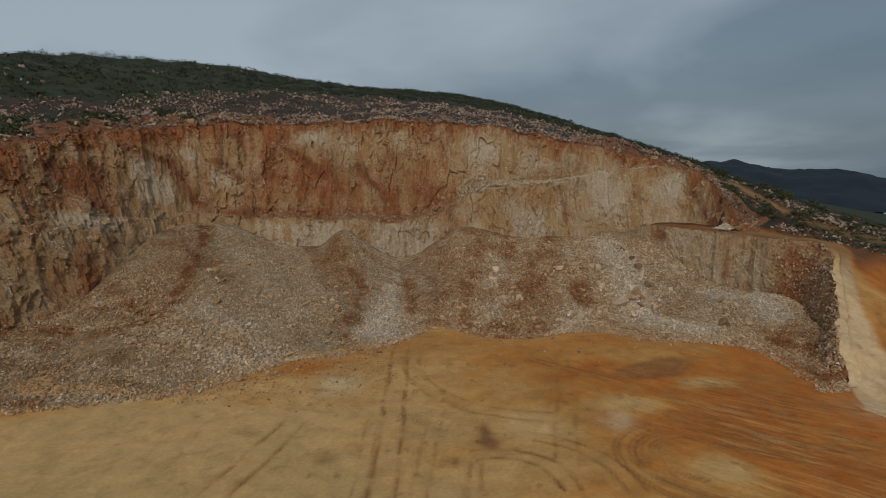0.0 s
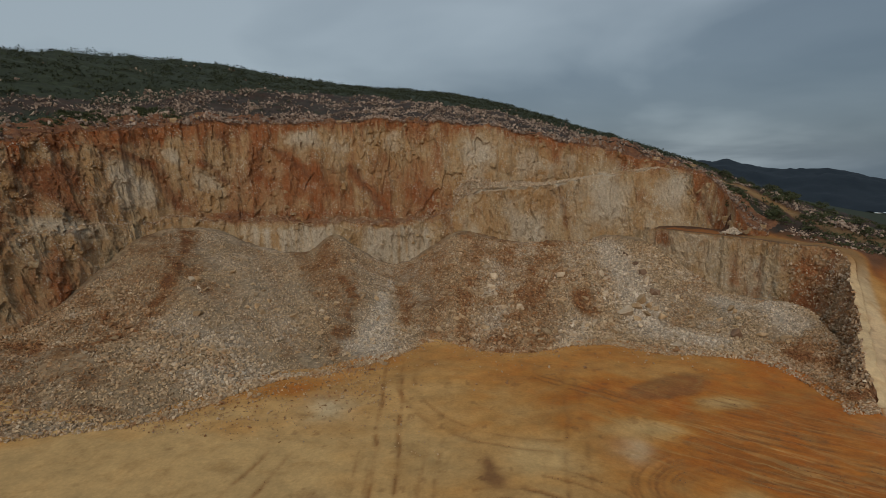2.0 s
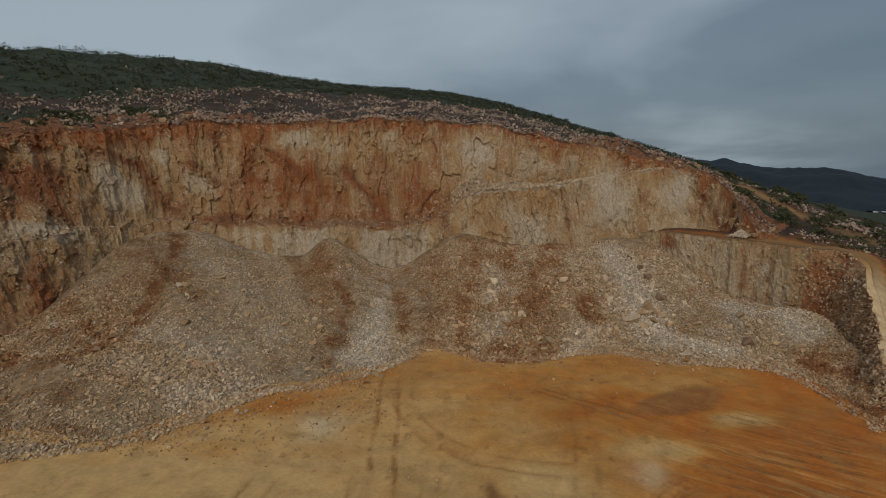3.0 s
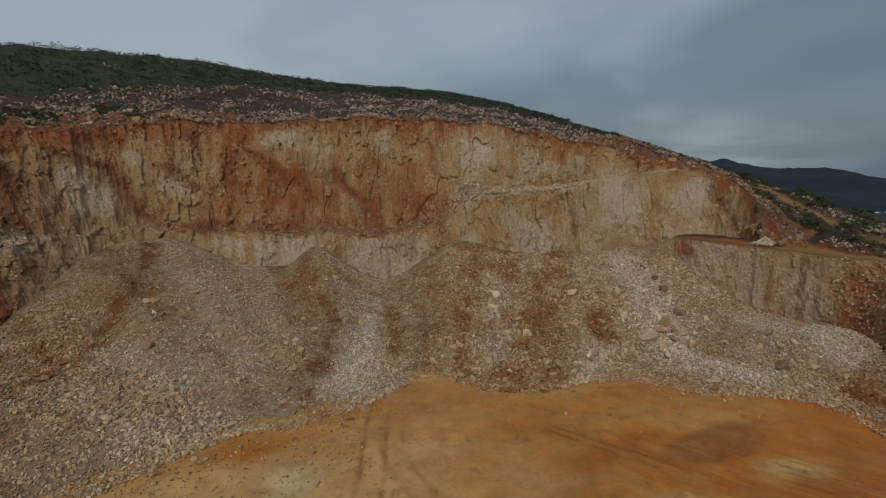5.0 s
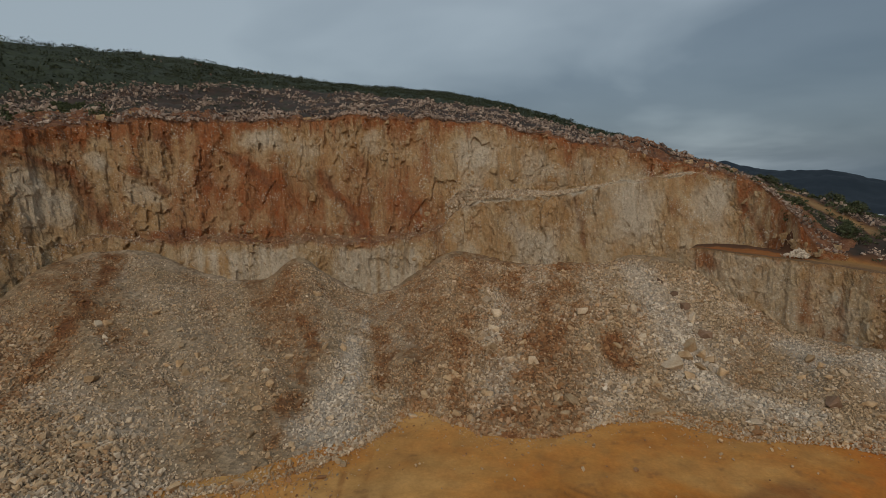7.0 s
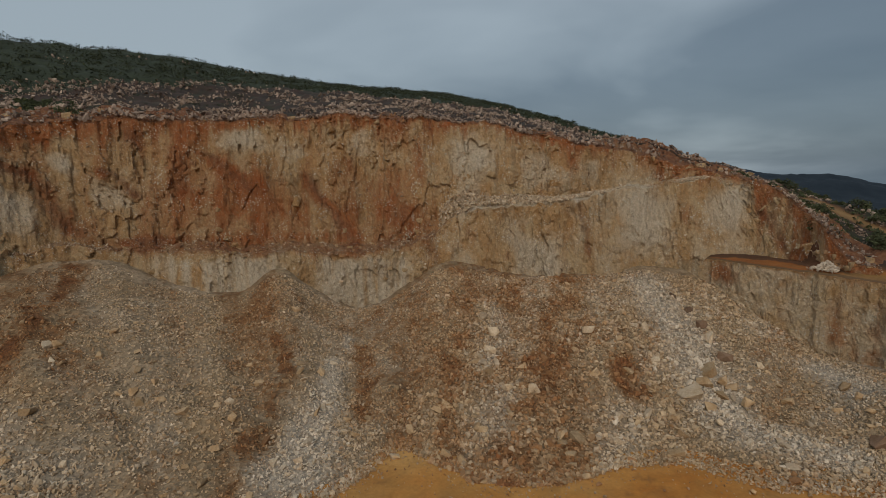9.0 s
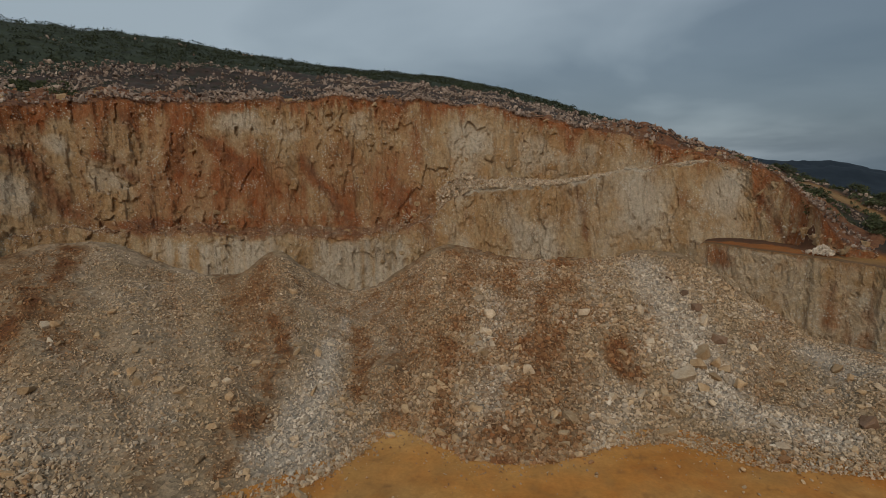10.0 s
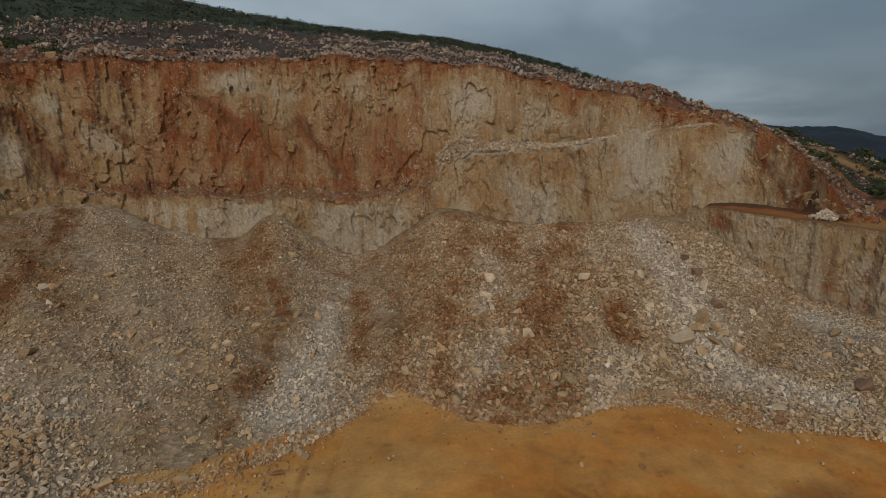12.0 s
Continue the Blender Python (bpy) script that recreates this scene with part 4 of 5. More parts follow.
def rubble_stones(name, n, lo, hi, shapes, label, sink=0.15, a0=-64, a1=80, coarse_only=0.0):
    x, y = rubble_places(n, a0=a0, a1=a1)
    a, r = polar(x, y)
    # coarse blocks roll to the foot on the west side and lie all over the east half; the middle of the west slope is fine
    coarse = 0.8 * sstep(-4, 8, a) * (1 - 0.7 * sstep(36, 44, a)) + 0.42 * sstep(-34, -48, a) * (1 - sstep(28, 40, r)) + 0.5 * sstep(-44, -50, a) + 0.5 * fbm(x / 6, y / 6, 0, 3, 111)
    keep = (coarse + 0.35 * rng.random(n) > coarse_only) & (earth_mound(x, y) < 0.25 + 0.95 * rng.random(n))
    x, y, coarse = x[keep], y[keep], coarse[keep]
    n = len(x)
    s = lo * (hi / lo) ** (rng.random(n) ** 2.0) * np.clip(0.85 + 0.35 * coarse, 0.75, 1.4)
    z = np.maximum(rubble_height(x, y), ground_height(x, y)) + s * (0.3 - sink)
    red = np.clip(red_rubble(x, y) + rng.normal(0, 0.10, n), 0, 1)
    pale = np.clip(pale_rubble(x, y) + rng.normal(0, 0.16, n), 0, 1)
    return tagged(scatter_mesh(name, np.stack([x, y, z], -1), s, shapes, red, pale, MAT_STONES), label, "rubble", kind="stuff")


rubble_stones("rubble_gravel", 105000, 0.17, 0.42, GRAVEL_SHAPES, "small broken limestone covering the rubble slope", sink=0.08)
rubble_stones("outer_gravel", 16000, 0.15, 0.42, GRAVEL_SHAPES, "broken limestone on the outer end of the rubble slope", a0=-90, a1=-63)
rubble_stones("rubble_stones", 13000, 0.28, 0.62, SHAPES, "larger broken limestone lying on the rubble slope", coarse_only=0.42)


def scattered(name, x, y, z, s, label, category, red, pale, shapes=SHAPES, material=None):
    n = len(x)
    return tagged(scatter_mesh(name, np.stack([x, y, z], -1), s, shapes, np.clip(red, 0, 1) * np.ones(n), np.clip(pale, 0, 1) * np.ones(n), material or MAT_STONES), label, category, kind="stuff")


def ring_places(n, a0, a1, d0, d1, power=1.0):
    """Random places behind the rim: bearings a0 to a1, d0 to d1 metres back from it."""
    a = rng.uniform(a0, a1, n)
    d = d0 + (d1 - d0) * rng.random(n) ** power
    r = lookup(FACE, a, 1) + d
    return CX + r * np.sin(np.radians(a)), CY + r * np.cos(np.radians(a)), a, d


def rim_top(x, y, a, d):
    """Height of the ground on and just behind the rounded rim."""
    r4 = lookup(FACE, a, 1) + 4
    back = ground_height(CX + r4 * np.sin(np.radians(a)), CY + r4 * np.cos(np.radians(a)))
    f = sstep(0, 1, d / 5)
    return np.where(d < 4, lookup(FACE, a, 2) * (1 - f) + back * f + 0.3, ground_height(x, y))


MAT_WEATHERED = leaf_material("weathered_stone", (0.095, 0.056, 0.040), (0.41, 0.30, 0.22))
# stones on the stripped ground behind the rim
x, y, a, d = ring_places(70000, -76, 35, 0.4, 76, 1.3)
keep = (1.5 * fbm(x / 4, y / 7, 0, 4, 121) + rng.random(len(x)) * 0.9 + 0.35 * sstep(-32, -38, a) * sstep(2, 5, d) > 0.60) & (d < scrub_line(a) + 5 * fbm(x / 12, y / 12, 0, 3, 62) + rng.normal(0, 3.0, len(x)))
keep &= (a < 22) | (d < 22)
x, y, a, d = x[keep], y[keep], a[keep], d[keep]
sz = 0.20 * 4.6 ** (rng.random(len(x)) ** 2.2) * (1 + 0.25 * sstep(20, 60, d))
top_z = rim_top(x, y, a, d)
scattered("rim_stones", x, y, top_z + 0.22 * sz, sz, "pale broken stones strewn on dark soil behind the rim", "stones", rng.random(len(x)) * 0.55, 0.3 + 0.7 * rng.random(len(x)), GRAVEL_SHAPES, MAT_WEATHERED)
# outcrops in the scrub
x, y, a, d = ring_places(2200, -80, 20, 28, 95, 1.3)
keep = fbm(x / 9, y / 9, 0, 2, 122) > 0.42
x, y = x[keep], y[keep]
sz = rng.uniform(0.2, 0.85, len(x))
scattered("scrub_outcrops", x, y, ground_height(x, y) + 0.35 * sz, sz, "weathered grey limestone outcrops among the scrub", "outcrop", 0.05, 0.9, SHAPES, MAT_WEATHERED)
# stony slope over the haul road, and the stone bank along its brow
x, y, a, d = ring_places(6500, 35, 66, 0.3, 22, 0.9)
keep = fbm(x / 4, y / 4, 0, 3, 123) + rng.random(len(x)) * 0.6 > 0.40
keep &= np.abs(polar(x, y)[1] - lookup(BROW, a) + 2.5) > 1.7
x, y = x[keep], y[keep]
sz = 0.16 * 3.6 ** (rng.random(len(x)) ** 2.2)
scattered("slope_stones", x, y, ground_height(x, y) + 0.12 * sz, sz, "pale stones scattered on the scrubby slope over the road", "stones", rng.random(len(x)) * 0.5, 0.3 + 0.6 * rng.random(len(x)), SHAPES, MAT_WEATHERED)
x, y, a, d = ring_places(4200, 35, 49, 0.2, 9, 1.0)
keep = fbm(x / 2.5, y / 2.5, 0, 3, 124) + rng.random(len(x)) * 0.7 > 0.38
x, y, a, d = x[keep], y[keep], a[keep], d[keep]
sz = 0.14 * 4.2 ** (rng.random(len(x)) ** 2.2)
scattered("crest_stones", x, y, rim_top(x, y, a, d) + 0.1 * sz, sz, "pale stones lying on the crest above the haul road", "stones", 0.2, 0.5, GRAVEL_SHAPES, MAT_WEATHERED)
a = np.concatenate([rng.normal(54.5, 1.3, 150), rng.uniform(35, 56, 130)])
r = lookup(BROW, a) + rng.normal(1.0, 1.1, len(a))
x, y = CX + r * np.sin(np.radians(a)), CY + r * np.cos(np.radians(a))
sz = rng.uniform(0.2, 0.7, len(a))
scattered("brow_stones", x, y, ground_height(x, y) + 0.25 * sz + 0.5 * np.exp(-((a - 54.5) / 2.0) ** 2) * rng.random(len(a)), sz, "bank of pale boulders along the brow of the slope", "stones", 0.15, 0.6, SHAPES, MAT_WEATHERED)

# stony corner below the bend of the haul road
n = 2400
a = rng.uniform(52, 76, n)
t = rng.random(n) ** 0.8
r = bench_foot(a) - 0.8 + (bench_edge(a) - bench_foot(a) + 0.8) * t
x, y = CX + r * np.sin(np.radians(a)), CY + r * np.cos(np.radians(a))
sz = 0.14 * 4.0 ** (rng.random(n) ** 2)
scattered("scarp_stones", x, y, lookup(BENCH, a, 1) * t + 0.25, sz, "rusty broken stones on the crumbling scarp under the road", "stones", 0.2 + 0.4 * rng.random(n), 0.2 + 0.4 * rng.random(n), GRAVEL_SHAPES)
# pale spoil heap on the haul road
n = 260
hx, hy = rng.normal(0, 0.75, n), rng.normal(0, 0.55, n)
hz = 0.9 * np.exp(-(hx / 0.9) ** 2 - (hy / 0.7) ** 2)
scattered("spoil_heap", 46.4 + hx, 86.6 + hy, 11.2 + hz * rng.random(n) ** 0.4, rng.uniform(0.15, 0.5, n), "small heap of whitish crushed stone on the haul road", "spoil heap", 0.0, 1.0, SMALL_SHAPES)


# ---- blocks and loose stones on the faces ----
# debris lying along the upper ledge
n = 6000
a = rng.uniform(2.5, 33, n)
foot, rim, top = (lookup(FACE, a, k) for k in range(3))
lz, lw = lookup(LEDGE, a, 0), lookup(LEDGE, a, 1)
inner = foot + np.maximum(rim - foot - lw, 0.5) * np.clip(lz / top, 0.2, 0.8)
t = rng.random(n) ** 0.7
r = inner + 0.5 + (lw - 0.7) * t
pile = (1 - sstep(11, 18, a)) * (0.9 + 2.0 * (1 - sstep(5, 10, a))) * t ** 1.5
x, y = CX + r * np.sin(np.radians(a)), CY + r * np.cos(np.radians(a))
sz = 0.14 * 4.0 ** (rng.random(n) ** 2.2)
scattered("ledge_debris", x, y, lz + 0.05 * lw * t + 0.2 + pile, sz, "pale stone debris lying along the upper ledge", "debris", 0.4 * rng.random(n), 0.3 + 0.4 * rng.random(n), GRAVEL_SHAPES)


def surface_points(ob, n, zmin, up):
    """Random points of a sheet with their normals; up: how much level places are preferred."""
    me = ob.data
    co = np.empty(len(me.vertices) * 3, np.float32); me.vertices.foreach_get("co", co)
    no = np.empty(len(me.vertices) * 3, np.float32); me.vertices.foreach_get("normal", no)
    co, no = co.reshape(-1, 3), no.reshape(-1, 3)
    w = np.clip(np.abs(no[:, 2]), 0.05, 1) ** up * (co[:, 2] > zmin)
    pick = rng.choice(len(co), n, p=w / w.sum())
    return co[pick], no[pick]


pts, nor = surface_points(cliff, 19000, 6.0, 1.0)
pts = pts[(polar(pts[:, 0], pts[:, 1])[0] < 2) | (rng.random(len(pts)) < 0.45)]
sz = 0.13 * 4.2 ** (rng.random(len(pts)) ** 2.6)
A0, R0 = polar(pts[:, 0], pts[:, 1])
red0, pale0 = face_masks(pts[:, 0], pts[:, 1], pts[:, 2], lookup(FACE, A0, 2))
scattered("ledge_stones", pts[:, 0], pts[:, 1], pts[:, 2] + 0.1 * sz, sz, "loose pale stones lodged on the ledges of the face", "stones", red0 * 0.7, 0.3 + 0.6 * rng.random(len(pts)), SMALL_SHAPES)


def tone_material(name, colour, spread=0.28):
    m = Mat(name, 0.92)
    oi = m.n.new("ShaderNodeObjectInfo")
    nz = m.noise(1.3, 8, 0.65)
    col = m.mix(m.curve(nz, 0.35, 0.7), colour, tuple(c * k for c, k in zip(colour, (0.72, 0.62, 0.5))))
    col = m.scale(col, m.curve(oi.outputs["Random"], 0, 1, 1 - spread, 1 + spread))
    fine = m.noise(7.0, 6, 0.6)
    col = m.scale(col, m.curve(fine, 0.3, 0.7, 0.82, 1.15))
    return m.done(col, m.math("ADD", nz, m.math("MULTIPLY", fine, 0.4)), 0.7, 0.12)


TONES = {"grey": tone_material("grey_limestone", (0.54, 0.415, 0.285)), "beige": tone_material("beige_limestone", (0.44, 0.30, 0.170)), "rust": tone_material("rusty_limestone", (0.30, 0.155, 0.07)), "dark": tone_material("dark_limestone", (0.20, 0.125, 0.08))}


def stone_meshes(name, count, points, tones, seed):
    """Shared meshes of angular stones, each with softened edges, by tone."""
    out = {t: [] for t in tones}
    for k, (v, f) in enumerate(stone_shapes(count, points, seed)):
        for t in tones:
            me = bpy.data.meshes.new(name)
            me.from_pydata([tuple(p) for p in v], [], [tuple(int(i) for i in g) for g in f])
            me.materials.append(TONES[t])
            out[t].append(me)
    return out


BLOCKS = stone_meshes("stone", 10, 11, ("grey", "beige", "rust"), 9)


def stone_piece(name, me, parent, place, size, turn, squash=1.0):
    ob = new(name, me)
    ob.parent = parent
    ob.matrix_basis = Matrix.LocRotScale(place, Euler(turn), (size, size, size * squash))
    return ob


# gravel strewn beyond the toe, and clods of mud thrown up along the ruts
av = rng.uniform(-80, 64, 7000)
rad = lookup(TOE, av) + 0.6 - rng.exponential(1.2, len(av)) * np.where(av < -20, 3.2, 1.0)
x, y = CX + rad * np.sin(np.radians(av)), CY + rad * np.cos(np.radians(av))
sz = 0.07 * 4.0 ** (rng.random(len(x)) ** 2)
scattered("strewn_gravel", x, y, ground_height(x, y) + 0.2 * sz, sz, "small stones strewn on the floor beyond the rubble", "gravel", 0.25 + rng.random(len(x)) * 0.4, 0.1 + 0.3 * rng.random(len(x)), GRAVEL_SHAPES)
x, y = rng.uniform(-24, 36, 16000), rng.uniform(28, 60, 16000)
on = (ruts(x + rng.normal(0, .15, len(x)), y) > 0.5) & (rng.random(len(x)) < 0.5)
x, y = x[on], y[on]
sz = rng.uniform(0.05, 0.15, len(x))
MAT_CLOD = simple_material("mud_clods", (0.16, 0.075, 0.03), (0.24, 0.12, 0.05), 6.0)
scattered("mud_clods", x, y, ground_height(x, y) - 0.03, sz, "brown mud clods thrown up along the wheel ruts", "mud clods", 0.0, 0.0, GRAVEL_SHAPES, MAT_CLOD)


# ---- single boulders, each a thing ----
def boulder(place, size, tone, flat, seed, label):
    """An angular boulder: a hull of corner points with worn edges."""
    r = random.Random(seed)
    bm = bmesh.new()
    for _ in range(13):
        q = Vector((r.uniform(-1, 1), r.uniform(-0.85, 0.85), r.uniform(-0.8, 0.8)))
        q *= r.uniform(0.50, 0.62) / max(abs(q.x), abs(q.y), abs(q.z))
        bm.verts.new((q.x, q.y * 0.85, q.z * flat))
    hull = bmesh.ops.convex_hull(bm, input=list(bm.verts))
    bmesh.ops.delete(bm, geom=[g for g in hull["geom_interior"] if isinstance(g, bmesh.types.BMVert)], context="VERTS")
    bmesh.ops.bevel(bm, geom=list(bm.edges), offset=0.022, segments=2, affect="EDGES", profile=0.6)
    bmesh.ops.triangulate(bm, faces=list(bm.faces))
    bmesh.ops.subdivide_edges(bm, edges=[e for e in bm.edges if e.calc_length() > 0.22], cuts=1)
    for v in bm.verts:
        v.co += v.co.normalized() * 0.03 * noise.noise(v.co * 5 + Vector((seed, 0, 0)))
    bmesh.ops.recalc_face_normals(bm, faces=list(bm.faces))
    me = bpy.data.meshes.new("boulder")
    bm.to_mesh(me)
    bm.free()
    me.materials.append(TONES[tone])
    ob = new("boulder", me)
    ob.matrix_basis = Matrix.LocRotScale(place, Euler((r.uniform(-.25, .25), r.uniform(-.25, .25), r.uniform(0, 6.28))), (size, size, size))
    return tagged(ob, label, "boulder", "boulders on the rubble slope")


BOULDER_LABELS = {"grey": "pale grey angular limestone boulder resting on the rubble", "beige": "beige angular limestone boulder resting on the rubble", "rust": "orange-red stained limestone boulder at the rubble's toe", "dark": "dark brown earthy boulder half sunk in pale rubble"}
# x, y, size
GREY = [(-35.0, 78.1, 1.25), (7.6, 88.3, 1.2), (8.7, 85.6, 1.3), (7.7, 81.8, 1.35), (6.5, 80.6, 0.95), (8.4, 79.2, 0.95), (7.0, 79.0, 0.9), (8.9, 75.5, 1.1), (11.1, 74.2, 1.2), (18.9, 84.6, 1.5), (25.6, 85.7, 1.4), (25.9, 75.1, 2.2), (32.2, 84.4, 1.4),
        (-1.1, 67.1, 0.75), (27.2, 67.9, 0.8), (28.2, 64.2, 1.0), (15.7, 65.8, 0.75)]
BEIGE = [(-34.3, 78.7, 1.1), (-23.1, 72.0, 1.0), (-30.2, 68.9, 1.15), (-24.2, 73.2, 0.9), (-18.6, 70.0, 0.95), (-8.0, 71.5, 1.0), (-13.7, 87.7, 0.95), (29.2, 78.3, 2.0), (28.1, 76.8, 1.6), (29.7, 76.9, 1.25), (30.3, 76.2, 1.1), (26.9, 73.1, 1.3), (28.9, 75.3, 1.2), (30.4, 73.6, 1.2), (40.8, 75.6, 1.2), (12.1, 67.6, 0.75)]
REDDISH = [(11.2, 67.7, 0.95), (9.9, 67.1, 0.9)]
DARK = [(31.8, 92.4, 1.1), (32.4, 89.6, 1.05), (32.4, 86.3, 1.2), (32.1, 80.9, 1.4), (36.5, 66.5, 1.7)]
for tone, places in (("grey", GREY), ("beige", BEIGE), ("rust", REDDISH), ("dark", DARK)):
    for k, (x, y, size) in enumerate(places):
        g = float(np.maximum(rubble_height(np.array([x]), np.array([y])), ground_height(np.array([x]), np.array([y])))[0])
        size *= 0.84
        boulder((x, y, g + 0.20 * size), size, tone, 0.72 if size > 1.8 else 0.85, k + 7 * len(tone), BOULDER_LABELS[tone])

# ---- scrub on the hill ----
MAT_SCRUB = leaf_material("scrub_leaves", (0.020, 0.025, 0.011), (0.046, 0.052, 0.022))
MAT_BUSH = leaf_material("bush_leaves", (0.034, 0.040, 0.016), (0.080, 0.086, 0.034))
MAT_STEM = simple_material("bush_wood", (0.09, 0.065, 0.045), (0.16, 0.12, 0.08), 6.0)


def leaf_clumps(centres, sizes, per, leaf, seed):
    """Small slanted leaf sprays spread over low domes: vertices and triangles."""
    r = np.random.default_rng(seed)
    n = len(centres)
    d = r.normal(size=(n, per, 3))
    d /= np.linalg.norm(d, axis=2)[..., None]
    d[..., 2] = np.abs(d[..., 2]) * 0.75
    p = centres[:, None] + d * sizes[:, None, None] * (0.45 + 0.55 * r.random((n, per, 1)))
    t = r.normal(size=(n, per, 3, 3)) * (leaf * sizes)[:, None, None, None]
    v = (p[:, :, None] + t).reshape(-1, 3)
    return v, np.arange(len(v)).reshape(-1, 3)


x, y, a, d = ring_places(17500, -66, 36, 3, 160, 0.8)
keep = (d > scrub_line(a) + 5 * fbm(x / 12, y / 12, 0, 3, 62) + rng.normal(0, 2.0, len(x))) | ((fbm(x / 6, y / 6, 0, 3, 131) + 0.5 * rng.random(len(x)) > 0.5) & (a < -20))
x, y = x[keep], y[keep]
sz = (0.45 + 1.0 * rng.random(len(x)) ** 1.5) * np.where(d[keep] > scrub_line(a[keep]), 1.0, 0.6)
v, f = leaf_clumps(np.stack([x, y, ground_height(x, y) - 0.1], -1), sz, 22, 0.13, 12)
tagged(array_mesh("hill_scrub", v, f, {}, MAT_SCRUB), "low dark evergreen scrub covering the hill", "scrub", kind="stuff")
# grass and low plants by the rim and on the slope over the road
x1, y1, a1, d1 = ring_places(7000, -72, -36, 1.0, 10)
x2, y2, a2, d2 = ring_places(2600, 33, 43, 0.5, 5)
x3, y3, a3, d3 = ring_places(1900, 38, 62, 0.5, 30)
x, y = np.concatenate([x1, x2, x3]), np.concatenate([y1, y2, y3])
keep = fbm(x / 3.5, y / 3.5, 0, 3, 133) > -0.02
x, y = x[keep], y[keep]
v, f = leaf_clumps(np.stack([x, y, ground_height(x, y) + 0.02], -1), rng.uniform(0.2, 0.5, len(x)), 14, 0.3, 13)
tagged(array_mesh("low_plants", v, f, {}, MAT_BUSH), "patches of low green plants by the rim and road", "plants", kind="stuff")


def make_bush(seed):
    """A rounded bush: forked stems with sprays of small leaves, ragged outline."""
    r = random.Random(seed)
    base = new("bush")
    bm = bmesh.new()
    tips = []
    for k in range(6):
        ang, lean = k * 1.05 + r.uniform(-.3, .3), r.uniform(0.25, 0.65)
        tip = Vector((math.cos(ang) * lean, math.sin(ang) * lean, r.uniform(0.55, 0.95)))
        tips.append(tip)
        ret = bmesh.ops.create_cone(bm, cap_ends=True, segments=5, radius1=0.035, radius2=0.012, depth=tip.length)
        m = Matrix.Translation(tip / 2) @ tip.to_track_quat("Z", "Y").to_matrix().to_4x4()
        bmesh.ops.transform(bm, matrix=m, verts=ret["verts"])
    me = bpy.data.meshes.new("stems"); bm.to_mesh(me); bm.free()
    me.materials.append(MAT_STEM)
    stems = new("stems", me); stems.parent = base
    cen = np.array([[*(t * r.uniform(0.75, 1.1))] for t in tips for _ in range(3)]) + np.random.default_rng(seed).normal(0, 0.12, (18, 3))
    v, f = leaf_clumps(cen - np.array([0, 0, 0.15]), np.full(len(cen), 0.34), 26, 0.19, seed)
    leaves = array_mesh("foliage", v, f, {}, MAT_BUSH)
    leaves.parent = base
    return tagged(base, "low rounded dark green bush growing among pale stones", "bush", "bushes on the slope over the road")


bushes = [make_bush(k) for k in (3, 8, 14)]
bx, by, ba, bd = ring_places(70, 38, 62, 2.5, 26)
ok = [(u, w) for u, w, q in zip(bx, by, ba) if math.hypot(u - CX, w - CY) < float(lookup(BROW, q)) + 14][:48]
for k, (u, w) in enumerate(ok):
    g = float(ground_height(np.array([u]), np.array([w]))[0])
    m = Matrix.LocRotScale((u, w, g - 0.05), Euler((0, 0, k * 2.4)), None)
    sc = 0.9 + 0.9 * ((k * 37) % 10) / 10
    ob = bushes[k] if k < 3 else copy_thing(bushes[k % 3], m)
    ob.matrix_basis = m
    ob.scale = (sc, sc, sc * 0.85)


# ---- the distance ----
def far_hill(name, dist, depth, profile, foot, material, seed, label):
    """A long wooded ridge: bearings from the pit and crest heights."""
    a = np.linspace(profile[0][0], profile[0][-1], 260)
    crest = np.interp(a, profile[0], profile[1][:, 0]) + 5 * fbm(a / 2.0, 0 * a, 0, 4, seed)
    t = np.linspace(0, 1, 40)[:, None]
    R = dist + depth * (t - 0.6)
    up = np.sin(np.clip(t / 0.6, 0, 1) * math.pi / 2) * (t <= 0.6) + np.cos(np.clip((t - 0.6) / 0.4, 0, 1) * math.pi / 2) * (t > 0.6)
    ra = np.radians(a)[None]
    X, Y = R * np.sin(ra), R * np.cos(ra)
    Z = foot + (crest[None] - foot) * up + 14 * fbm(X / 90, Y / 90, 0, 4, seed + 1) * (up < 0.97) + 1.6 * fbm(X / 9, Y / 9, 0, 2, seed + 2)
    return tagged(grid_mesh(name, np.stack([X, Y, Z], -1)[:, ::-1], {}, material), label, "hill", kind="structure")


# woodland colour shifted to blue: the haze of distance is painted in
MAT_FAR = simple_material("far_woodland_hazed", (0.008, 0.014, 0.021), (0.015, 0.023, 0.031), 0.05, 0.95)
far_hill("backdrop_hill", 1500, 900, table("20 42\n25 42\n27.5 50\n28.6 53\n30 44\n31.5 34\n33.5 31\n36 33\n37.5 30\n40 8\n44 -12\n60 -26\n80 -30"), -34, MAT_FAR, 141, "dark wooded ridge in the distance, bluish haze put into its colour")

MAT_ROOF = simple_material("pale_sheet_roof", (0.40, 0.42, 0.43), (0.50, 0.52, 0.52), 0.6)
MAT_WALL = simple_material("pale_render", (0.45, 0.44, 0.42), (0.55, 0.53, 0.50), 0.6)


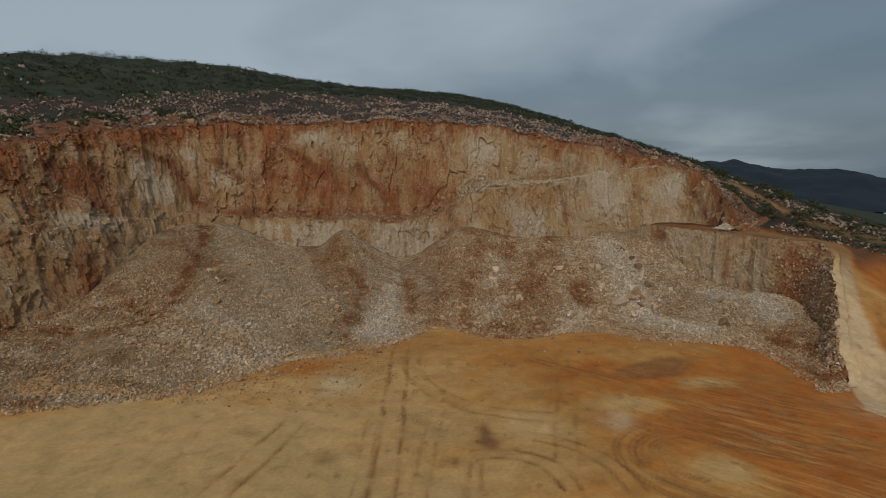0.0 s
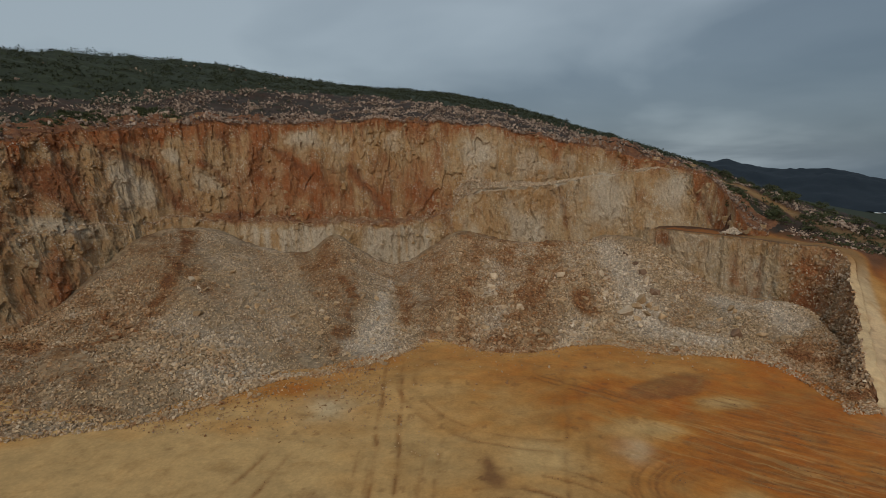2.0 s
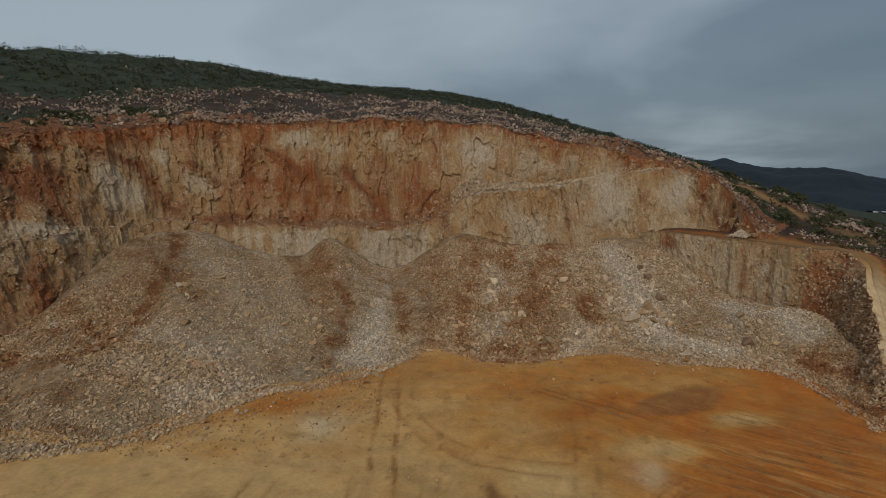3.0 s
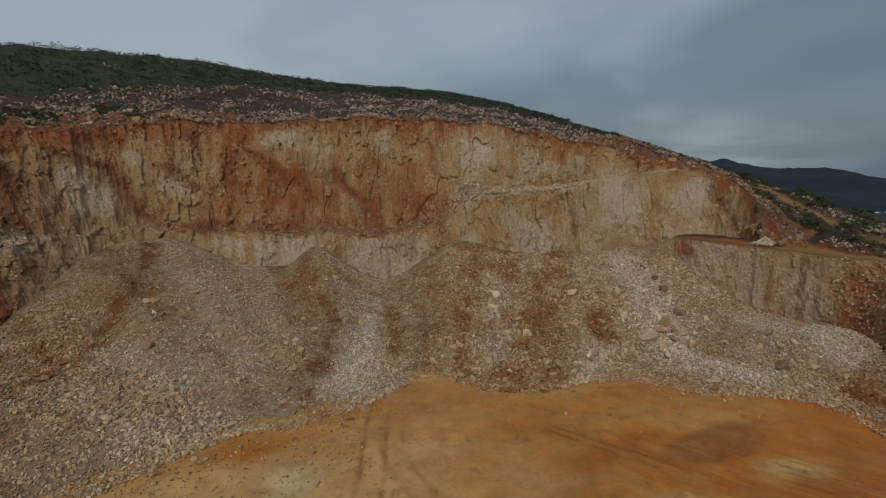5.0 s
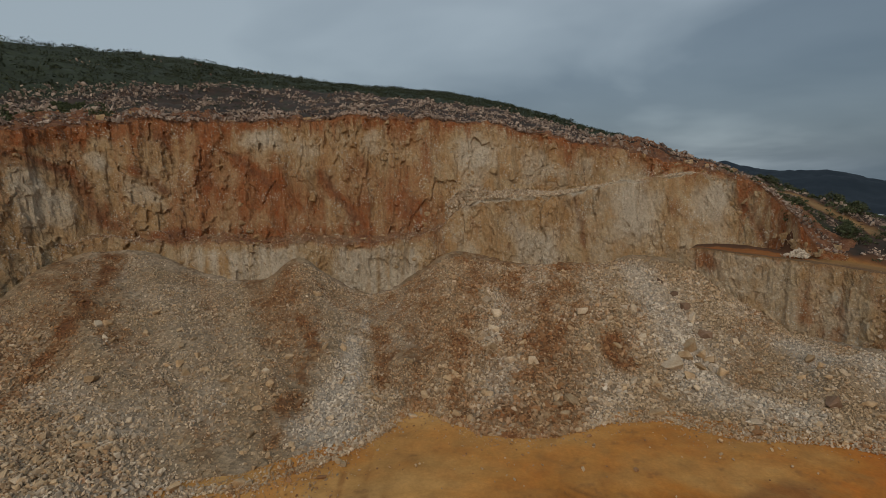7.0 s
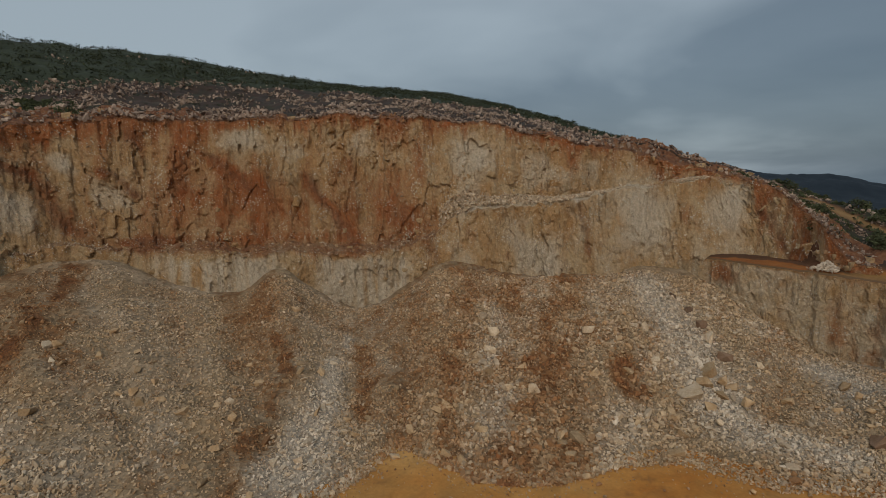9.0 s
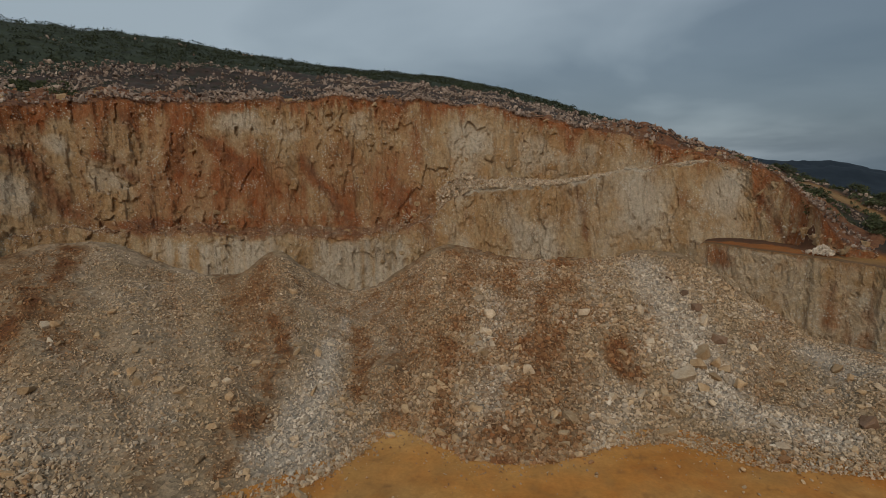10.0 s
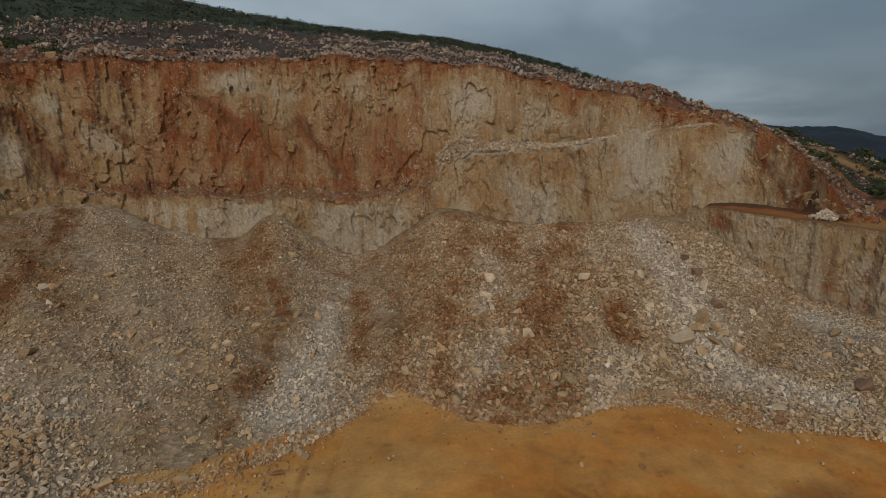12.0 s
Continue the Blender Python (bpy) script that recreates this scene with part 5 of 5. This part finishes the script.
def shed(x, y, length, width, turn):
    """A long low shed with walls and a pitched roof."""
    g = float(ground_height(np.array([x]), np.array([y]))[0])
    base = new("shed")
    bm = bmesh.new()
    bmesh.ops.create_cube(bm, size=1, matrix=Matrix.Translation((0, 0, 0.9)) @ Matrix.Diagonal((length, width, 2.6, 1)))
    me = bpy.data.meshes.new("wall"); bm.to_mesh(me); bm.free(); me.materials.append(MAT_WALL)
    wall = new("wall", me); wall.parent = base
    bm = bmesh.new()
    l, w = length / 2 + 0.5, width / 2 + 0.6
    prof = [(-w, 2.0), (0, 2.9), (w, 2.0), (w, 2.2), (0, 3.1), (-w, 2.2)]
    ends = [[bm.verts.new((sx, py, pz)) for py, pz in prof] for sx in (-l, l)]
    bm.faces.new(ends[0]); bm.faces.new(ends[1][::-1])
    for k in range(6):
        bm.faces.new((ends[0][k], ends[1][k], ends[1][(k + 1) % 6], ends[0][(k + 1) % 6]))
    bmesh.ops.recalc_face_normals(bm, faces=list(bm.faces))
    me = bpy.data.meshes.new("roof"); bm.to_mesh(me); bm.free(); me.materials.append(MAT_ROOF)
    roof = new("roof", me); roof.parent = base
    base.matrix_basis = pose(x, y, g, 0, 0, turn)
    return tagged(base, "long low pale shed in the valley beyond the hill", "shed", "sheds in the valley")


for sx, sy, sl, sw in ((625, 735, 20, 3), (660, 732, 16, 3), (700, 725, 24, 3.5), (690, 712, 12, 5)):
    shed(sx, sy, sl, sw, -8)

# ---- single stones, last: blocks standing out of the faces, stones on slope and floor ----
TONES["face"] = MAT_FACE
FACE_BLOCKS = stone_meshes("rock_block", 10, 10, ("face",), 19)["face"]
pts, nor = surface_points(cliff, 220, 8.0, 0.0)
for k, q in enumerate(pts):
    stone_piece("rock_block", FACE_BLOCKS[k % 10], cliff, Vector(q.tolist()), 0.4 + 1.3 * rng.random() ** 2, (rng.uniform(-.3, .3), rng.uniform(-.3, .3), rng.uniform(0, 6.28)), 1.3)
pts, nor = surface_points(cliff, 4000, 10.2, 0.0)
av, rv = polar(pts[:, 0], pts[:, 1])
pts = pts[(np.abs(av + 53) < 4.0) & (pts[:, 2] < 15.2)][:55] * np.array([1.006, 1.004, 1.0])
for k, q in enumerate(pts):
    stone_piece("rock_block", BLOCKS["beige"][k % 10], cliff, Vector(q.tolist()), 0.4 + 0.8 * rng.random() ** 1.5, (rng.uniform(-.3, .3), rng.uniform(-.3, .3), rng.uniform(0, 6.28)), 1.25)
xs, ys = rubble_places(1200, 0.0, 0.7, -60, 60, 1.2)
near = np.where((ys < 82) & (ys > 44))[0][:300]
xs, ys = xs[near], ys[near]
g = np.maximum(rubble_height(xs, ys), ground_height(xs, ys))
rd, pl = red_rubble(xs, ys) + rng.normal(0, .15, len(xs)), pale_rubble(xs, ys) + rng.normal(0, .15, len(xs))
for k in range(len(xs)):
    tone = "rust" if rd[k] > 0.6 else ("grey" if pl[k] > 0.45 else "beige")
    size = (0.42 + 0.55 * rng.random() ** 2) * (1.3 if xs[k] > 2 else 1.0)
    stone_piece("stone", BLOCKS[tone][k % 10], rubble, Vector((xs[k], ys[k], g[k] + 0.12 * size)), size, tuple(rng.uniform(-.6, .6, 2)) + (rng.uniform(0, 6.28),))
av = rng.uniform(-80, 62, 300)
off = 0.2 + 13 * rng.random(300) ** 3.6
rad = lookup(TOE, av) - off
xs, ys = CX + rad * np.sin(np.radians(av)), CY + rad * np.cos(np.radians(av))
g = ground_height(xs, ys)
for k in range(len(xs)):
    size = (0.16 + 0.40 * rng.random() ** 2.2) * (1.2 if off[k] < 3 else 0.75)
    stone_piece("stone", BLOCKS[("beige", "beige", "beige", "rust")[k % 4]][k % 10], ground, Vector((xs[k], ys[k], g[k] + 0.18 * size)), size, tuple(rng.uniform(-.6, .6, 2)) + (rng.uniform(0, 6.28),))
